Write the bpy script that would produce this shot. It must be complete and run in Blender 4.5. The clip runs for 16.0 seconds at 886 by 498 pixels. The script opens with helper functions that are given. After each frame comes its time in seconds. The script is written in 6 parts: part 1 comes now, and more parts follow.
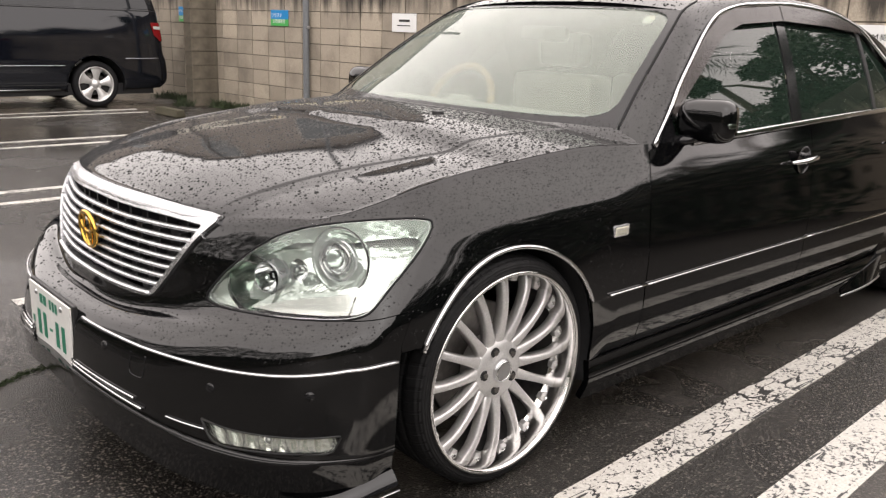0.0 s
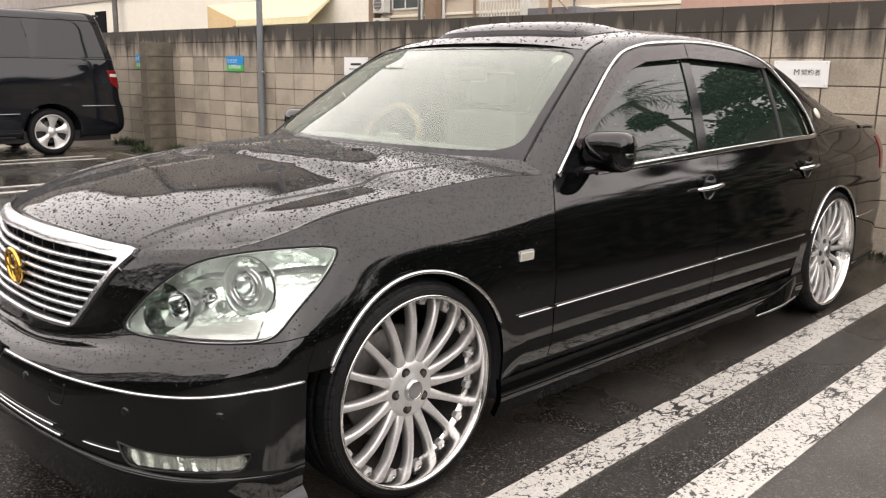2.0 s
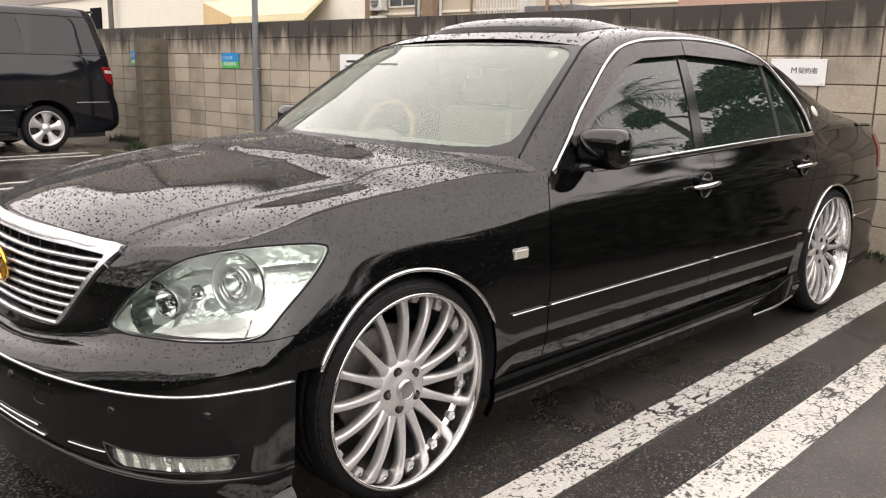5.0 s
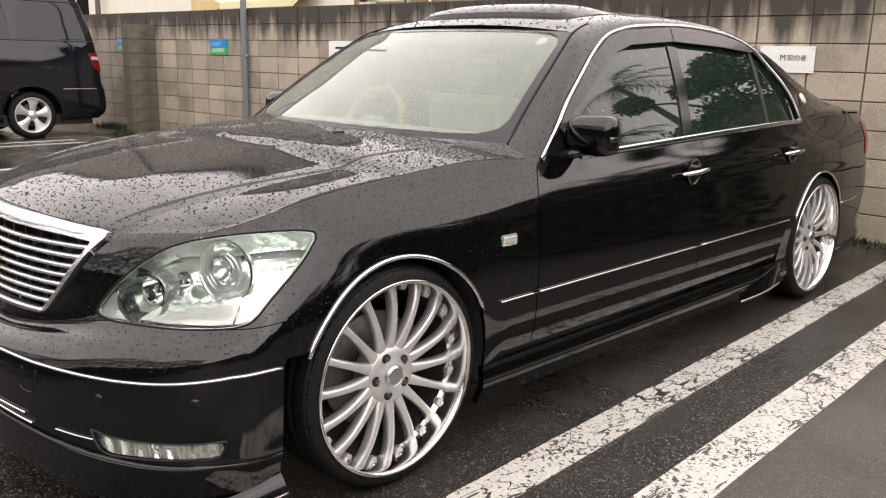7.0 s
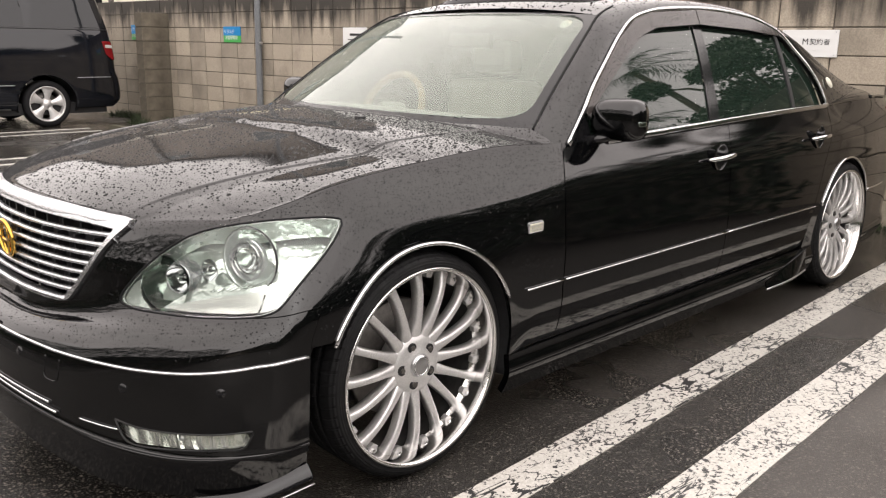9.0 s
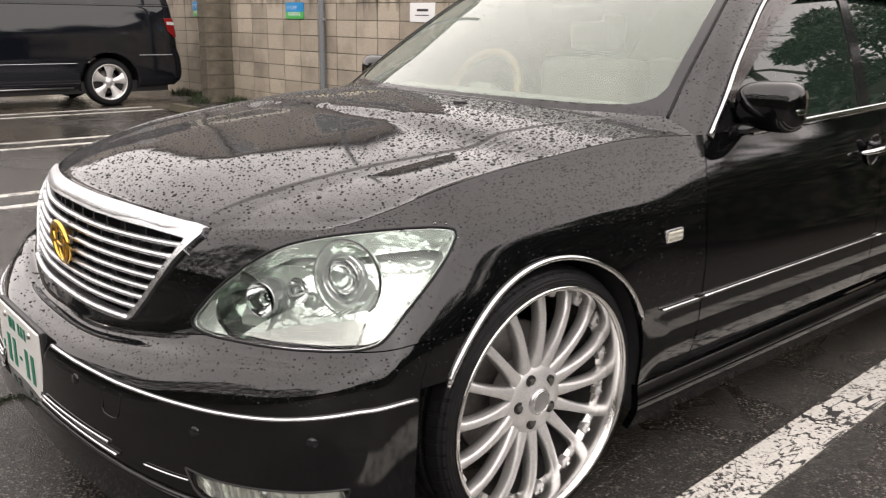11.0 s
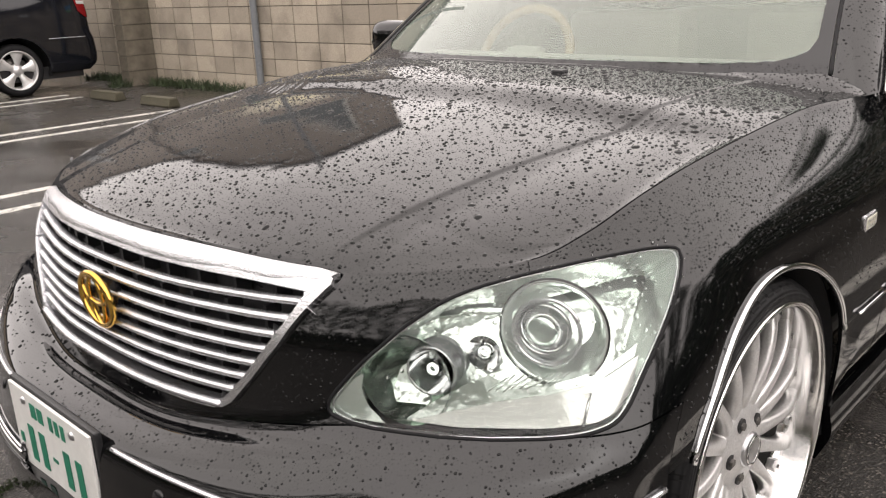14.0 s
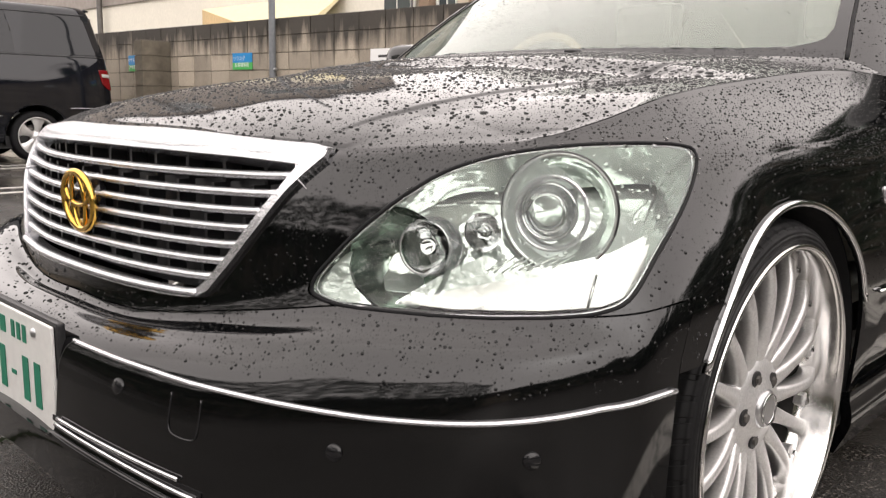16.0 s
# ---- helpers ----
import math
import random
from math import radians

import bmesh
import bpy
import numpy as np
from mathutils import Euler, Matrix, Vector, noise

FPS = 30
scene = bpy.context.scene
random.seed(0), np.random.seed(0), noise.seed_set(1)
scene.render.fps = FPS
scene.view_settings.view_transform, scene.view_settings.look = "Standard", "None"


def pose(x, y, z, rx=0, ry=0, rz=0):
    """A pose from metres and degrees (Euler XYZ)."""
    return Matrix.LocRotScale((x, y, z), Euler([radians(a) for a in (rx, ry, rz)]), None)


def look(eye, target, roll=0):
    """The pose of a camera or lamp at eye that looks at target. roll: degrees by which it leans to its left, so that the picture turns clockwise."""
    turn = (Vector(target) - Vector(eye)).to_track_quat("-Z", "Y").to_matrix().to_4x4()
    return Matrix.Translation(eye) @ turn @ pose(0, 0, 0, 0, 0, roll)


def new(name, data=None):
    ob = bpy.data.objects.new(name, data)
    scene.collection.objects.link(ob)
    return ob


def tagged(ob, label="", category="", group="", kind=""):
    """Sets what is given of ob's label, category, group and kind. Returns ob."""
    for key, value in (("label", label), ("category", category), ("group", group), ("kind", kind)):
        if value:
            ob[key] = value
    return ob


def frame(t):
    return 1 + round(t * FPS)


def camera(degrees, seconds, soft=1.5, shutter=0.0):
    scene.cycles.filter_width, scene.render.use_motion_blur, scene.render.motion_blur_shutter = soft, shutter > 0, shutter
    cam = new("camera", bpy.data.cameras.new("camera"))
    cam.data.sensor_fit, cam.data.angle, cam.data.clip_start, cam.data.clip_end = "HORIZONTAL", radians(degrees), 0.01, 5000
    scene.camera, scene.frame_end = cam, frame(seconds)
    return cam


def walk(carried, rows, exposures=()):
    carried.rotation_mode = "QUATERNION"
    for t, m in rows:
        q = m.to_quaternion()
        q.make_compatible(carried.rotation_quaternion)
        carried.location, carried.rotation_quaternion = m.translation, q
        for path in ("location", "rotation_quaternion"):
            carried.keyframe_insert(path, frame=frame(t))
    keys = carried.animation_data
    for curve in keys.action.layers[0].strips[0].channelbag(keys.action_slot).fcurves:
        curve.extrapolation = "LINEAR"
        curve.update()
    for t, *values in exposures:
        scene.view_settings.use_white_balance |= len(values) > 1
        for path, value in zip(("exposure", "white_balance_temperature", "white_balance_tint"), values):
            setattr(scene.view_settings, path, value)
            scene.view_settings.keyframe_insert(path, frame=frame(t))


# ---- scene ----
cam = camera(55.9, 16.0, soft=1.2, shutter=0.3)
PATH = [
    (0, (-1.542, -2.299, 1.211), (-0.237, -0.872, 0.699), 2.0),
    (0.5, (-1.492, -2.396, 1.218), (-0.188, -0.953, 0.752), 2.0),
    (1, (-1.484, -2.459, 1.213), (-0.182, -1.004, 0.779), 2.0),
    (1.5, (-1.5, -2.494, 1.204), (-0.175, -1.058, 0.776), 1.5),
    (2, (-1.512, -2.52, 1.21), (-0.143, -1.123, 0.794), 1.0),
    (2.5, (-1.509, -2.52, 1.205), (-0.115, -1.145, 0.796), 1.2),
    (3, (-1.5, -2.518, 1.207), (-0.102, -1.149, 0.794), 1.4),
    (3.5, (-1.492, -2.509, 1.207), (-0.101, -1.134, 0.792), 1.4),
    (4, (-1.487, -2.5, 1.203), (-0.116, -1.106, 0.787), 1.1),
    (6.5, (-1.478, -2.511, 1.2), (-0.093, -1.136, 0.764), 1.3),
    (7, (-1.477, -2.506, 1.198), (-0.09, -1.137, 0.75), 1.3),
    (7.5, (-1.475, -2.503, 1.194), (-0.094, -1.132, 0.733), 1.1),
    (8, (-1.479, -2.503, 1.195), (-0.106, -1.126, 0.729), 1.0),
    (10.5, (-1.45, -2.195, 1.166), (-0.143, -0.769, 0.659), 1.2),
    (11, (-1.334, -2.058, 1.17), (-0.071, -0.6, 0.642), 0.9),
    (11.5, (-1.319, -1.855, 1.162), (-0.092, -0.384, 0.587), -0.4),
    (12, (-1.337, -1.685, 1.169), (-0.11, -0.229, 0.555), -0.7),
    (12.5, (-1.251, -1.595, 1.159), (-0.025, -0.145, 0.533), -0.5),
    (13, (-1.173, -1.531, 1.146), (0.052, -0.082, 0.514), -1.6),
    (13.5, (-1.223, -1.462, 1.149), (0.064, -0.067, 0.519), -2.5),
    (14, (-1.339, -1.389, 1.153), (0.042, -0.077, 0.543), -2.2),
    (14.5, (-1.363, -1.441, 1.164), (0.009, -0.117, 0.558), -1.6),
    (15, (-1.315, -1.466, 1.116), (0.008, -0.084, 0.532), -1.9),
    (15.5, (-1.325, -1.427, 0.972), (0.043, -0.053, 0.482), -0.7),
    (16, (-1.341, -1.396, 0.817), (0.082, -0.035, 0.472), 1.1),
]
walk(cam, [(t, look(eye, target, roll)) for t, eye, target, roll in PATH])

# ---- world and light: an even overcast sky after rain ----
world = bpy.data.worlds.new("overcast")
scene.world = world
world.use_nodes = True
wn, wl = world.node_tree.nodes, world.node_tree.links
sky = wn.new("ShaderNodeTexSky")
sky.sky_type, sky.sun_disc = "NISHITA", False
sky.sun_elevation, sky.sun_rotation = radians(48), radians(200)
sky.air_density, sky.dust_density, sky.ozone_density = 1.0, 3.0, 1.0
grey = wn.new("ShaderNodeHueSaturation")
grey.inputs["Saturation"].default_value = 0.10
wl.new(sky.outputs[0], grey.inputs["Color"])
# a closed cloud deck over the sky, thin towards the sun
veil = wn.new("ShaderNodeMix")
veil.data_type = "RGBA"
veil.inputs[0].default_value = 0.8
veil.inputs[7].default_value = (14.15, 12.85, 12.35, 1)
wl.new(grey.outputs[0], veil.inputs[6])
wl.new(veil.outputs[2], wn["Background"].inputs["Color"])
wn["Background"].inputs["Strength"].default_value = 0.212
sun_data = bpy.data.lights.new("sun", "SUN")
sun_data.energy, sun_data.angle, sun_data.color = 0.7, radians(120), (1.0, 0.96, 0.9)
sun = new("sun", sun_data)
sun.matrix_world = look((-9, -5, 9), (0, 0, 0))
scene.view_settings.exposure = 0.0

# ---- materials ----


def material(name, color=(0.5, 0.5, 0.5), rough=0.5, metal=0.0, **more):
    m = bpy.data.materials.new(name)
    m.use_nodes = True
    b = m.node_tree.nodes["Principled BSDF"]
    b.inputs["Base Color"].default_value = (*color, 1)
    b.inputs["Roughness"].default_value, b.inputs["Metallic"].default_value = rough, metal
    for key, value in more.items():
        b.inputs[key.replace("_", " ")].default_value = value
    return m


def node(m, kind, **values):
    n = m.node_tree.nodes.new(kind)
    for key, value in values.items():
        if key in n.inputs:
            n.inputs[key].default_value = value
    return n


def link(m, a, b):
    m.node_tree.links.new(a, b)


def shader(m):
    return m.node_tree.nodes["Principled BSDF"]


def place(m):
    return node(m, "ShaderNodeTexCoord").outputs["Object"]


def noise_of(m, scale, detail=4, rough=0.55, vector=None):
    n = node(m, "ShaderNodeTexNoise", Scale=scale, Detail=detail, Roughness=rough)
    link(m, vector or place(m), n.inputs["Vector"])
    return n.outputs[0]


def ramp(m, value, *stops):
    r = node(m, "ShaderNodeValToRGB")
    e = r.color_ramp.elements
    while len(e) < len(stops):
        e.new(0.5)
    for k, (at, c) in zip(e, stops):
        k.position, k.color = at, (c, c, c, 1) if isinstance(c, (int, float)) else (*c, 1)
    link(m, value, r.inputs[0])
    return r.outputs[0]


def mixed(m, fac, a, b, kind="MIX"):
    n = m.node_tree.nodes.new("ShaderNodeMix")
    n.data_type, n.blend_type = "RGBA", kind
    for socket, v in ((n.inputs[0], fac), (n.inputs[6], a), (n.inputs[7], b)):
        if isinstance(v, (int, float)):
            socket.default_value = v
        elif isinstance(v, tuple):
            socket.default_value = (*v, 1)
        else:
            link(m, v, socket)
    return n.outputs[2]


def bumped(m, height, strength=0.3, distance=0.01):
    n = node(m, "ShaderNodeBump", Strength=strength, Distance=distance)
    link(m, height, n.inputs["Height"])
    link(m, n.outputs[0], shader(m).inputs["Normal"])


def speckled(name, color, rough, metal=0.0, scale=30, amount=0.25, bump=0.0, **more):
    """A surface whose tone varies at two scales."""
    m = material(name, color, rough, metal, **more)
    fine, wide = noise_of(m, scale), noise_of(m, scale / 9)
    dark = tuple(c * (1 - amount) for c in color)
    light = tuple(min(1, c * (1 + amount)) for c in color)
    tone = mixed(m, ramp(m, fine, (0.3, 0.0), (0.7, 1.0)), dark, light)
    tone = mixed(m, ramp(m, wide, (0.35, 0.0), (0.65, 0.5)), tone, tuple(c * (1 - amount) for c in color))
    link(m, tone, shader(m).inputs["Base Color"])
    if bump:
        bumped(m, fine, bump, 0.004)
    return m


def black_paint(name, color, rough):
    m = material(name, color, rough, IOR=1.57)
    soft = noise_of(m, 2.2, 2)
    link(m, ramp(m, soft, (0.3, rough * 0.7), (0.75, rough * 1.6)), shader(m).inputs["Roughness"])
    bumped(m, noise_of(m, 900, 2), 0.015, 0.001)
    return m


PAINT = black_paint("black car paint", (0.0018, 0.0019, 0.0022), 0.03)
VAN_PAINT = black_paint("van black paint", (0.004, 0.005, 0.008), 0.045)
TRIM_BLACK = speckled("black plastic", (0.012, 0.012, 0.013), 0.45, scale=200, amount=0.3, bump=0.05)
GLOSS_BLACK = material("gloss black trim", (0.008, 0.008, 0.009), 0.12)
RUBBER = speckled("tyre rubber", (0.008, 0.008, 0.009), 0.7, scale=60, amount=0.35, bump=0.1, Specular_IOR_Level=0.25)
TYRE = material("tyre with cut tread", (0.007, 0.007, 0.0075), 0.62, Specular_IOR_Level=0.25)
_xyz = node(TYRE, "ShaderNodeSeparateXYZ")
link(TYRE, place(TYRE), _xyz.inputs[0])


def sums(m, op, a, b):
    n = node(m, "ShaderNodeMath")
    n.operation = op
    for k, v in enumerate((a, b)):
        if isinstance(v, (int, float)):
            n.inputs[k].default_value = v
        else:
            link(m, v, n.inputs[k])
    return n.outputs[0]


_turn = sums(TYRE, "ARCTAN2", _xyz.outputs[0], _xyz.outputs[2])
_cut = sums(TYRE, "SINE", sums(TYRE, "ADD", sums(TYRE, "MULTIPLY", _turn, 64.0), sums(TYRE, "MULTIPLY", _xyz.outputs[1], 45.0)), 0.0)
_rad = sums(TYRE, "SQRT", sums(TYRE, "ADD", sums(TYRE, "MULTIPLY", _xyz.outputs[0], _xyz.outputs[0]), sums(TYRE, "MULTIPLY", _xyz.outputs[2], _xyz.outputs[2])), 0.0)
_tread = sums(TYRE, "MULTIPLY", ramp(TYRE, _cut, (0.55, 0.0), (0.75, 1.0)), ramp(TYRE, _rad, (0.305, 0.0), (0.312, 1.0)))
_rings = sums(TYRE, "MULTIPLY", sums(TYRE, "SINE", sums(TYRE, "MULTIPLY", _rad, 900.0), 0.0), 0.12)
bumped(TYRE, sums(TYRE, "SUBTRACT", _rings, _tread), 0.8, 0.006)
link(TYRE, ramp(TYRE, noise_of(TYRE, 30), (0.3, 0.5), (0.7, 0.75)), shader(TYRE).inputs["Roughness"])
CHROME = material("chrome", (0.72, 0.72, 0.73), 0.07, 1.0)
link(CHROME, ramp(CHROME, noise_of(CHROME, 40), (0.3, 0.04), (0.8, 0.16)), shader(CHROME).inputs["Roughness"])
BAR = speckled("dulled chrome bar", (0.74, 0.74, 0.76), 0.24, 0.85, scale=70, amount=0.10)
BEADED = speckled("chrome beaded with rain", (0.68, 0.68, 0.70), 0.24, 0.92, scale=260, amount=0.12, bump=0.35)
BARREL = speckled("dark rim barrel", (0.10, 0.098, 0.095), 0.45, 0.7, scale=40, amount=0.3)
SATIN = material("satin silver", (0.55, 0.55, 0.56), 0.3, 1.0)
ALLOY = speckled("silver painted alloy", (0.66, 0.65, 0.64), 0.34, 0.6, scale=240, amount=0.14, bump=0.12)
LIP = material("polished rim lip", (0.76, 0.75, 0.74), 0.14, 1.0)
link(LIP, ramp(LIP, noise_of(LIP, 55), (0.3, 0.06), (0.8, 0.20)), shader(LIP).inputs["Roughness"])
bumped(LIP, noise_of(LIP, 420, 3), 0.08, 0.002)
IRON = speckled("brake iron", (0.16, 0.15, 0.14), 0.5, 0.8, scale=50, amount=0.3)
GOLD = material("gold plate", (0.75, 0.46, 0.10), 0.14, 1.0)
GLASS = material("clear lens", (0.97, 1.0, 0.985), 0.01, 0.0, IOR=1.45, Transmission_Weight=1.0)
WATER = material("rain drops", (0.9, 0.9, 0.9), 0.0, 0.0, IOR=1.33, Transmission_Weight=1.0)
DROP = material("rain drops on black", (0.002, 0.002, 0.002), 0.0, 0.0, IOR=1.33)
TINT = material("tinted side glass", (0.010, 0.018, 0.013), 0.015, 0.0, IOR=1.62)
SCREEN = material("windscreen glass", (0.80, 0.88, 0.83), 0.01, 0.0, IOR=1.5, Transmission_Weight=1.0)
# a pale diffuse layer, mixed unevenly into the windscreen glass
_film = SCREEN.node_tree.nodes.new("ShaderNodeBsdfDiffuse")
_film.inputs["Color"].default_value = (0.35, 0.385, 0.33, 1)
_both = SCREEN.node_tree.nodes.new("ShaderNodeMixShader")
link(SCREEN, ramp(SCREEN, noise_of(SCREEN, 3, 4), (0.3, 0.10), (0.7, 0.19)), _both.inputs[0])
link(SCREEN, shader(SCREEN).outputs[0], _both.inputs[1])
link(SCREEN, _film.outputs[0], _both.inputs[2])
link(SCREEN, _both.outputs[0], SCREEN.node_tree.nodes["Material Output"].inputs[0])
VISOR = material("smoked acrylic", (0.060, 0.052, 0.050), 0.12, 0.0, IOR=1.42, Alpha=0.93)
REFLECTOR = material("lamp reflector", (0.85, 0.895, 0.86), 0.10, 0.7)
bumped(REFLECTOR, noise_of(REFLECTOR, 24, 2), 0.30, 0.010)
# green-grey tint puts the dark reflection of trees into the metal's colour
BOWL = material("reflection-darkened lamp metal", (0.34, 0.39, 0.35), 0.16, 1.0)
bumped(BOWL, noise_of(BOWL, 45, 3), 0.22, 0.004)
# thin clear cover: see-through, with a gloss that grows towards the edge
CLEAR = bpy.data.materials.new("thin clear cover")
CLEAR.use_nodes = True
_see = node(CLEAR, "ShaderNodeBsdfTransparent", Color=(0.95, 0.985, 0.96, 1))
_gloss = node(CLEAR, "ShaderNodeBsdfGlossy", Roughness=0.02)
_fr = node(CLEAR, "ShaderNodeFresnel", IOR=1.5)
_mix = CLEAR.node_tree.nodes.new("ShaderNodeMixShader")
link(CLEAR, _fr.outputs[0], _mix.inputs[0])
link(CLEAR, _see.outputs[0], _mix.inputs[1])
link(CLEAR, _gloss.outputs[0], _mix.inputs[2])
link(CLEAR, _mix.outputs[0], CLEAR.node_tree.nodes["Material Output"].inputs[0])
FOG_SILVER = material("fog lamp reflector", (0.90, 0.89, 0.85), 0.14, 0.75)
_w = node(FOG_SILVER, "ShaderNodeTexWave", Scale=14.0, Distortion=3.0)
link(FOG_SILVER, place(FOG_SILVER), _w.inputs["Vector"])
bumped(FOG_SILVER, _w.outputs[0], 0.35, 0.01)
FROST = material("frosted indicator lens", (0.74, 0.73, 0.71), 0.16, 0.45)
_w = node(FROST, "ShaderNodeTexWave", Scale=60.0, Distortion=3.0)
link(FROST, place(FROST), _w.inputs["Vector"])
bumped(FROST, _w.outputs[0], 0.02, 0.002)
RED = material("red lamp lens", (0.17, 0.006, 0.008), 0.1)
CREAM = speckled("beige upholstery", (0.45, 0.42, 0.36), 0.7, scale=40, amount=0.1)
DASH = speckled("dashboard", (0.30, 0.30, 0.27), 0.6, scale=60, amount=0.1)
WOOD = speckled("varnished wood", (0.34, 0.22, 0.10), 0.15, scale=30, amount=0.35)
PLATE = speckled("number plate", (0.66, 0.655, 0.63), 0.4, scale=60, amount=0.06)
GREEN = material("plate green", (0.005, 0.16, 0.09), 0.5)
# ---- the sedan's body surface: rings of control points from the front's middle round the corner to the tail ----
def spline(points, t):
    """Catmull-Rom through points (n, d) at the parameters t in 0..n-1."""
    p = np.asarray(points, float)
    p = np.vstack([2 * p[0] - p[1], p, 2 * p[-1] - p[-2]])
    t = np.clip(np.asarray(t, float), 0, len(p) - 3 - 1e-9)
    i = t.astype(int)
    f = (t - i)[:, None]
    a, b, c, d = p[i], p[i + 1], p[i + 2], p[i + 3]
    return 0.5 * (2 * b + (c - a) * f + (2 * a - 5 * b + 4 * c - d) * f ** 2 + (3 * b - a - 3 * c + d) * f ** 3)


def lerp(x, xs, ys):
    return float(np.interp(x, xs, ys))


# front control points, ring by ring from the lip's bottom to the bonnet's edge: x, y, z
FRONT = [
    [(-0.884, 0, .247), (-0.871, -.25, .217), (-0.829, -.45, .179), (-0.763, -.63, .152), (-0.664, -.77, .143), (-0.54, -.865, .142), (-0.40, -.90, .145)],
    [(-0.894, 0, .318), (-0.881, -.25, .303), (-0.839, -.45, .278), (-0.770, -.63, .250), (-0.672, -.775, .235), (-0.545, -.872, .232), (-0.40, -.908, .232)],
    [(-0.886, 0, .338), (-0.872, -.245, .324), (-0.828, -.452, .299), (-0.757, -.62, .271), (-0.660, -.767, .257), (-0.537, -.869, .258), (-0.397, -.904, .262)],
    [(-0.868, 0, .455), (-0.852, -.23, .452), (-0.80, -.45, .445), (-0.728, -.63, .44), (-0.635, -.78, .44), (-0.515, -.873, .448), (-0.39, -.908, .465)],
    [(-0.808, 0, .485), (-0.794, -.225, .485), (-0.745, -.448, .496), (-0.698, -.617, .506), (-0.606, -.780, .512), (-0.490, -.878, .515), (-0.378, -.908, .52)],
    [(-0.768, 0, .494), (-0.757, -.20, .496), (-0.705, -.43, .530), (-0.642, -.587, .555), (-0.556, -.745, .558), (-0.462, -.862, .563), (-0.345, -.903, .575)],
    [(-0.745, 0, .655), (-0.732, -.20, .655), (-0.672, -.455, .66), (-0.585, -.625, .665), (-0.51, -.735, .668), (-0.42, -.822, .67), (-0.25, -.878, .67)],
    [(-0.715, 0, .742), (-0.703, -.20, .742), (-0.635, -.465, .729), (-0.553, -.62, .740), (-0.468, -.725, .745), (-0.365, -.79, .748), (-0.20, -.842, .752)],
    [(-0.69, 0, .765), (-0.677, -.20, .765), (-0.61, -.455, .753), (-0.53, -.61, .763), (-0.445, -.705, .772), (-0.345, -.738, .795), (-0.20, -.752, .83)],
]
SIDE_Y = (-.878, -.905, -.894, -.908, -.911, -.909, -.899, -.884, -.83)
SIDE_Z = (.145, .215, .285, .455, .515, .575, .665, .762)
DOOR_GAP = (1.62, 1.62, 1.62, 1.635, 1.638, 1.642, 1.648, 1.66, 1.725)
REAR_GAP = (2.40, 2.40, 2.44, 2.49, 2.51, 2.535, 2.585, 2.665, 2.735)


def body_cage():
    rings = []
    for r in range(9):
        row = list(FRONT[r])
        xs = (0, .35, (.58, .58, .58, .577, .577, .58, .585, .592, .64)[r], 1.1, DOOR_GAP[r], 2.15, REAR_GAP[r], 2.95, 3.45, 3.85)
        for x in xs:
            y = SIDE_Y[r] + lerp(x, (2.6, 2.95, 3.45, 3.85), (0, .008, .045, .115))
            z = SIDE_Z[r] if r < 8 else lerp(x, (0, .35, .64, 1.1, 1.725, 2.15, 2.735, 2.95, 3.45, 3.85), (.858, .892, .889, .888, .905, .92, .93, .935, .94, .925))
            if r == 8:
                y = lerp(x, (0, .35, .64, 1.1, 1.725, 2.15, 2.735, 3.45, 3.85), (-.762, -.79, -.830, -.832, -.826, -.822, -.815, -.775, -.71))
            if r == 7:
                y += lerp(x, (0, .35, .6), (.022, .006, 0)); z += lerp(x, (0, 3.45, 3.85), (0, .05, .05))
            if r == 6:
                y += lerp(x, (0, .35), (.01, 0))
            row.append((x, y, z))
        k = (.0, .02, .02, .03, .03, .02, .01, .0, -.03)[r]
        z = row[-1][2]
        row += [(4.02 + k, -.60, z), (4.08 + k, -.30, z), (4.10 + k, 0, z)]
        rings.append(row)
    return np.array(rings)


CAGE = body_cage()


def body(s, r):
    """Points of the left half of the body at stations s and rings r, as an array (len(r), len(s), 3)."""
    rows = np.array([spline(np.vstack([c[1] * (1, -1, 1), c]), np.asarray(s) + 1) for c in CAGE])
    return np.stack([spline(rows[:, j], r) for j in range(rows.shape[1])], axis=1)

# ---- mesh tools ----
Z0 = (0, 0, 0)


def linked(name, me, mat, parent=None, label="", smooth=False):
    if mat and not me.materials:
        me.materials.append(mat)
    if smooth:
        me.shade_smooth()
    ob = new(name, me)
    ob.parent = parent
    if label:
        ob["label"] = label
    return ob


def part(name, bm, mat, parent=None, label="", smooth=False):
    me = bpy.data.meshes.new(name)
    bm.normal_update()
    bm.to_mesh(me)
    bm.free()
    return linked(name, me, mat, parent, label, smooth)


def raw(name, verts, faces, mat, parent=None, label="", smooth=True):
    me = bpy.data.meshes.new(name)
    me.from_pydata([tuple(v) for v in verts], [], [tuple(f) for f in faces])
    me.update()
    return linked(name, me, mat, parent, label, smooth)


def thing(name, label, category, group="", kind="", at=Z0):
    ob = new(name)
    ob.location = at
    ob.empty_display_size = 0.1
    return tagged(ob, label, category, group, kind)


def box(bm, x0, x1, y0, y1, z0, z1, bevel=0.0):
    r = bmesh.ops.create_cube(bm, size=1.0)
    for v in r["verts"]:
        v.co = Vector(((x0 + x1) / 2 + v.co.x * (x1 - x0), (y0 + y1) / 2 + v.co.y * (y1 - y0), (z0 + z1) / 2 + v.co.z * (z1 - z0)))
    if bevel:
        es = list({e for v in r["verts"] for e in v.link_edges})
        bmesh.ops.bevel(bm, geom=es, offset=bevel, segments=2, affect="EDGES", profile=0.6)
    return bm


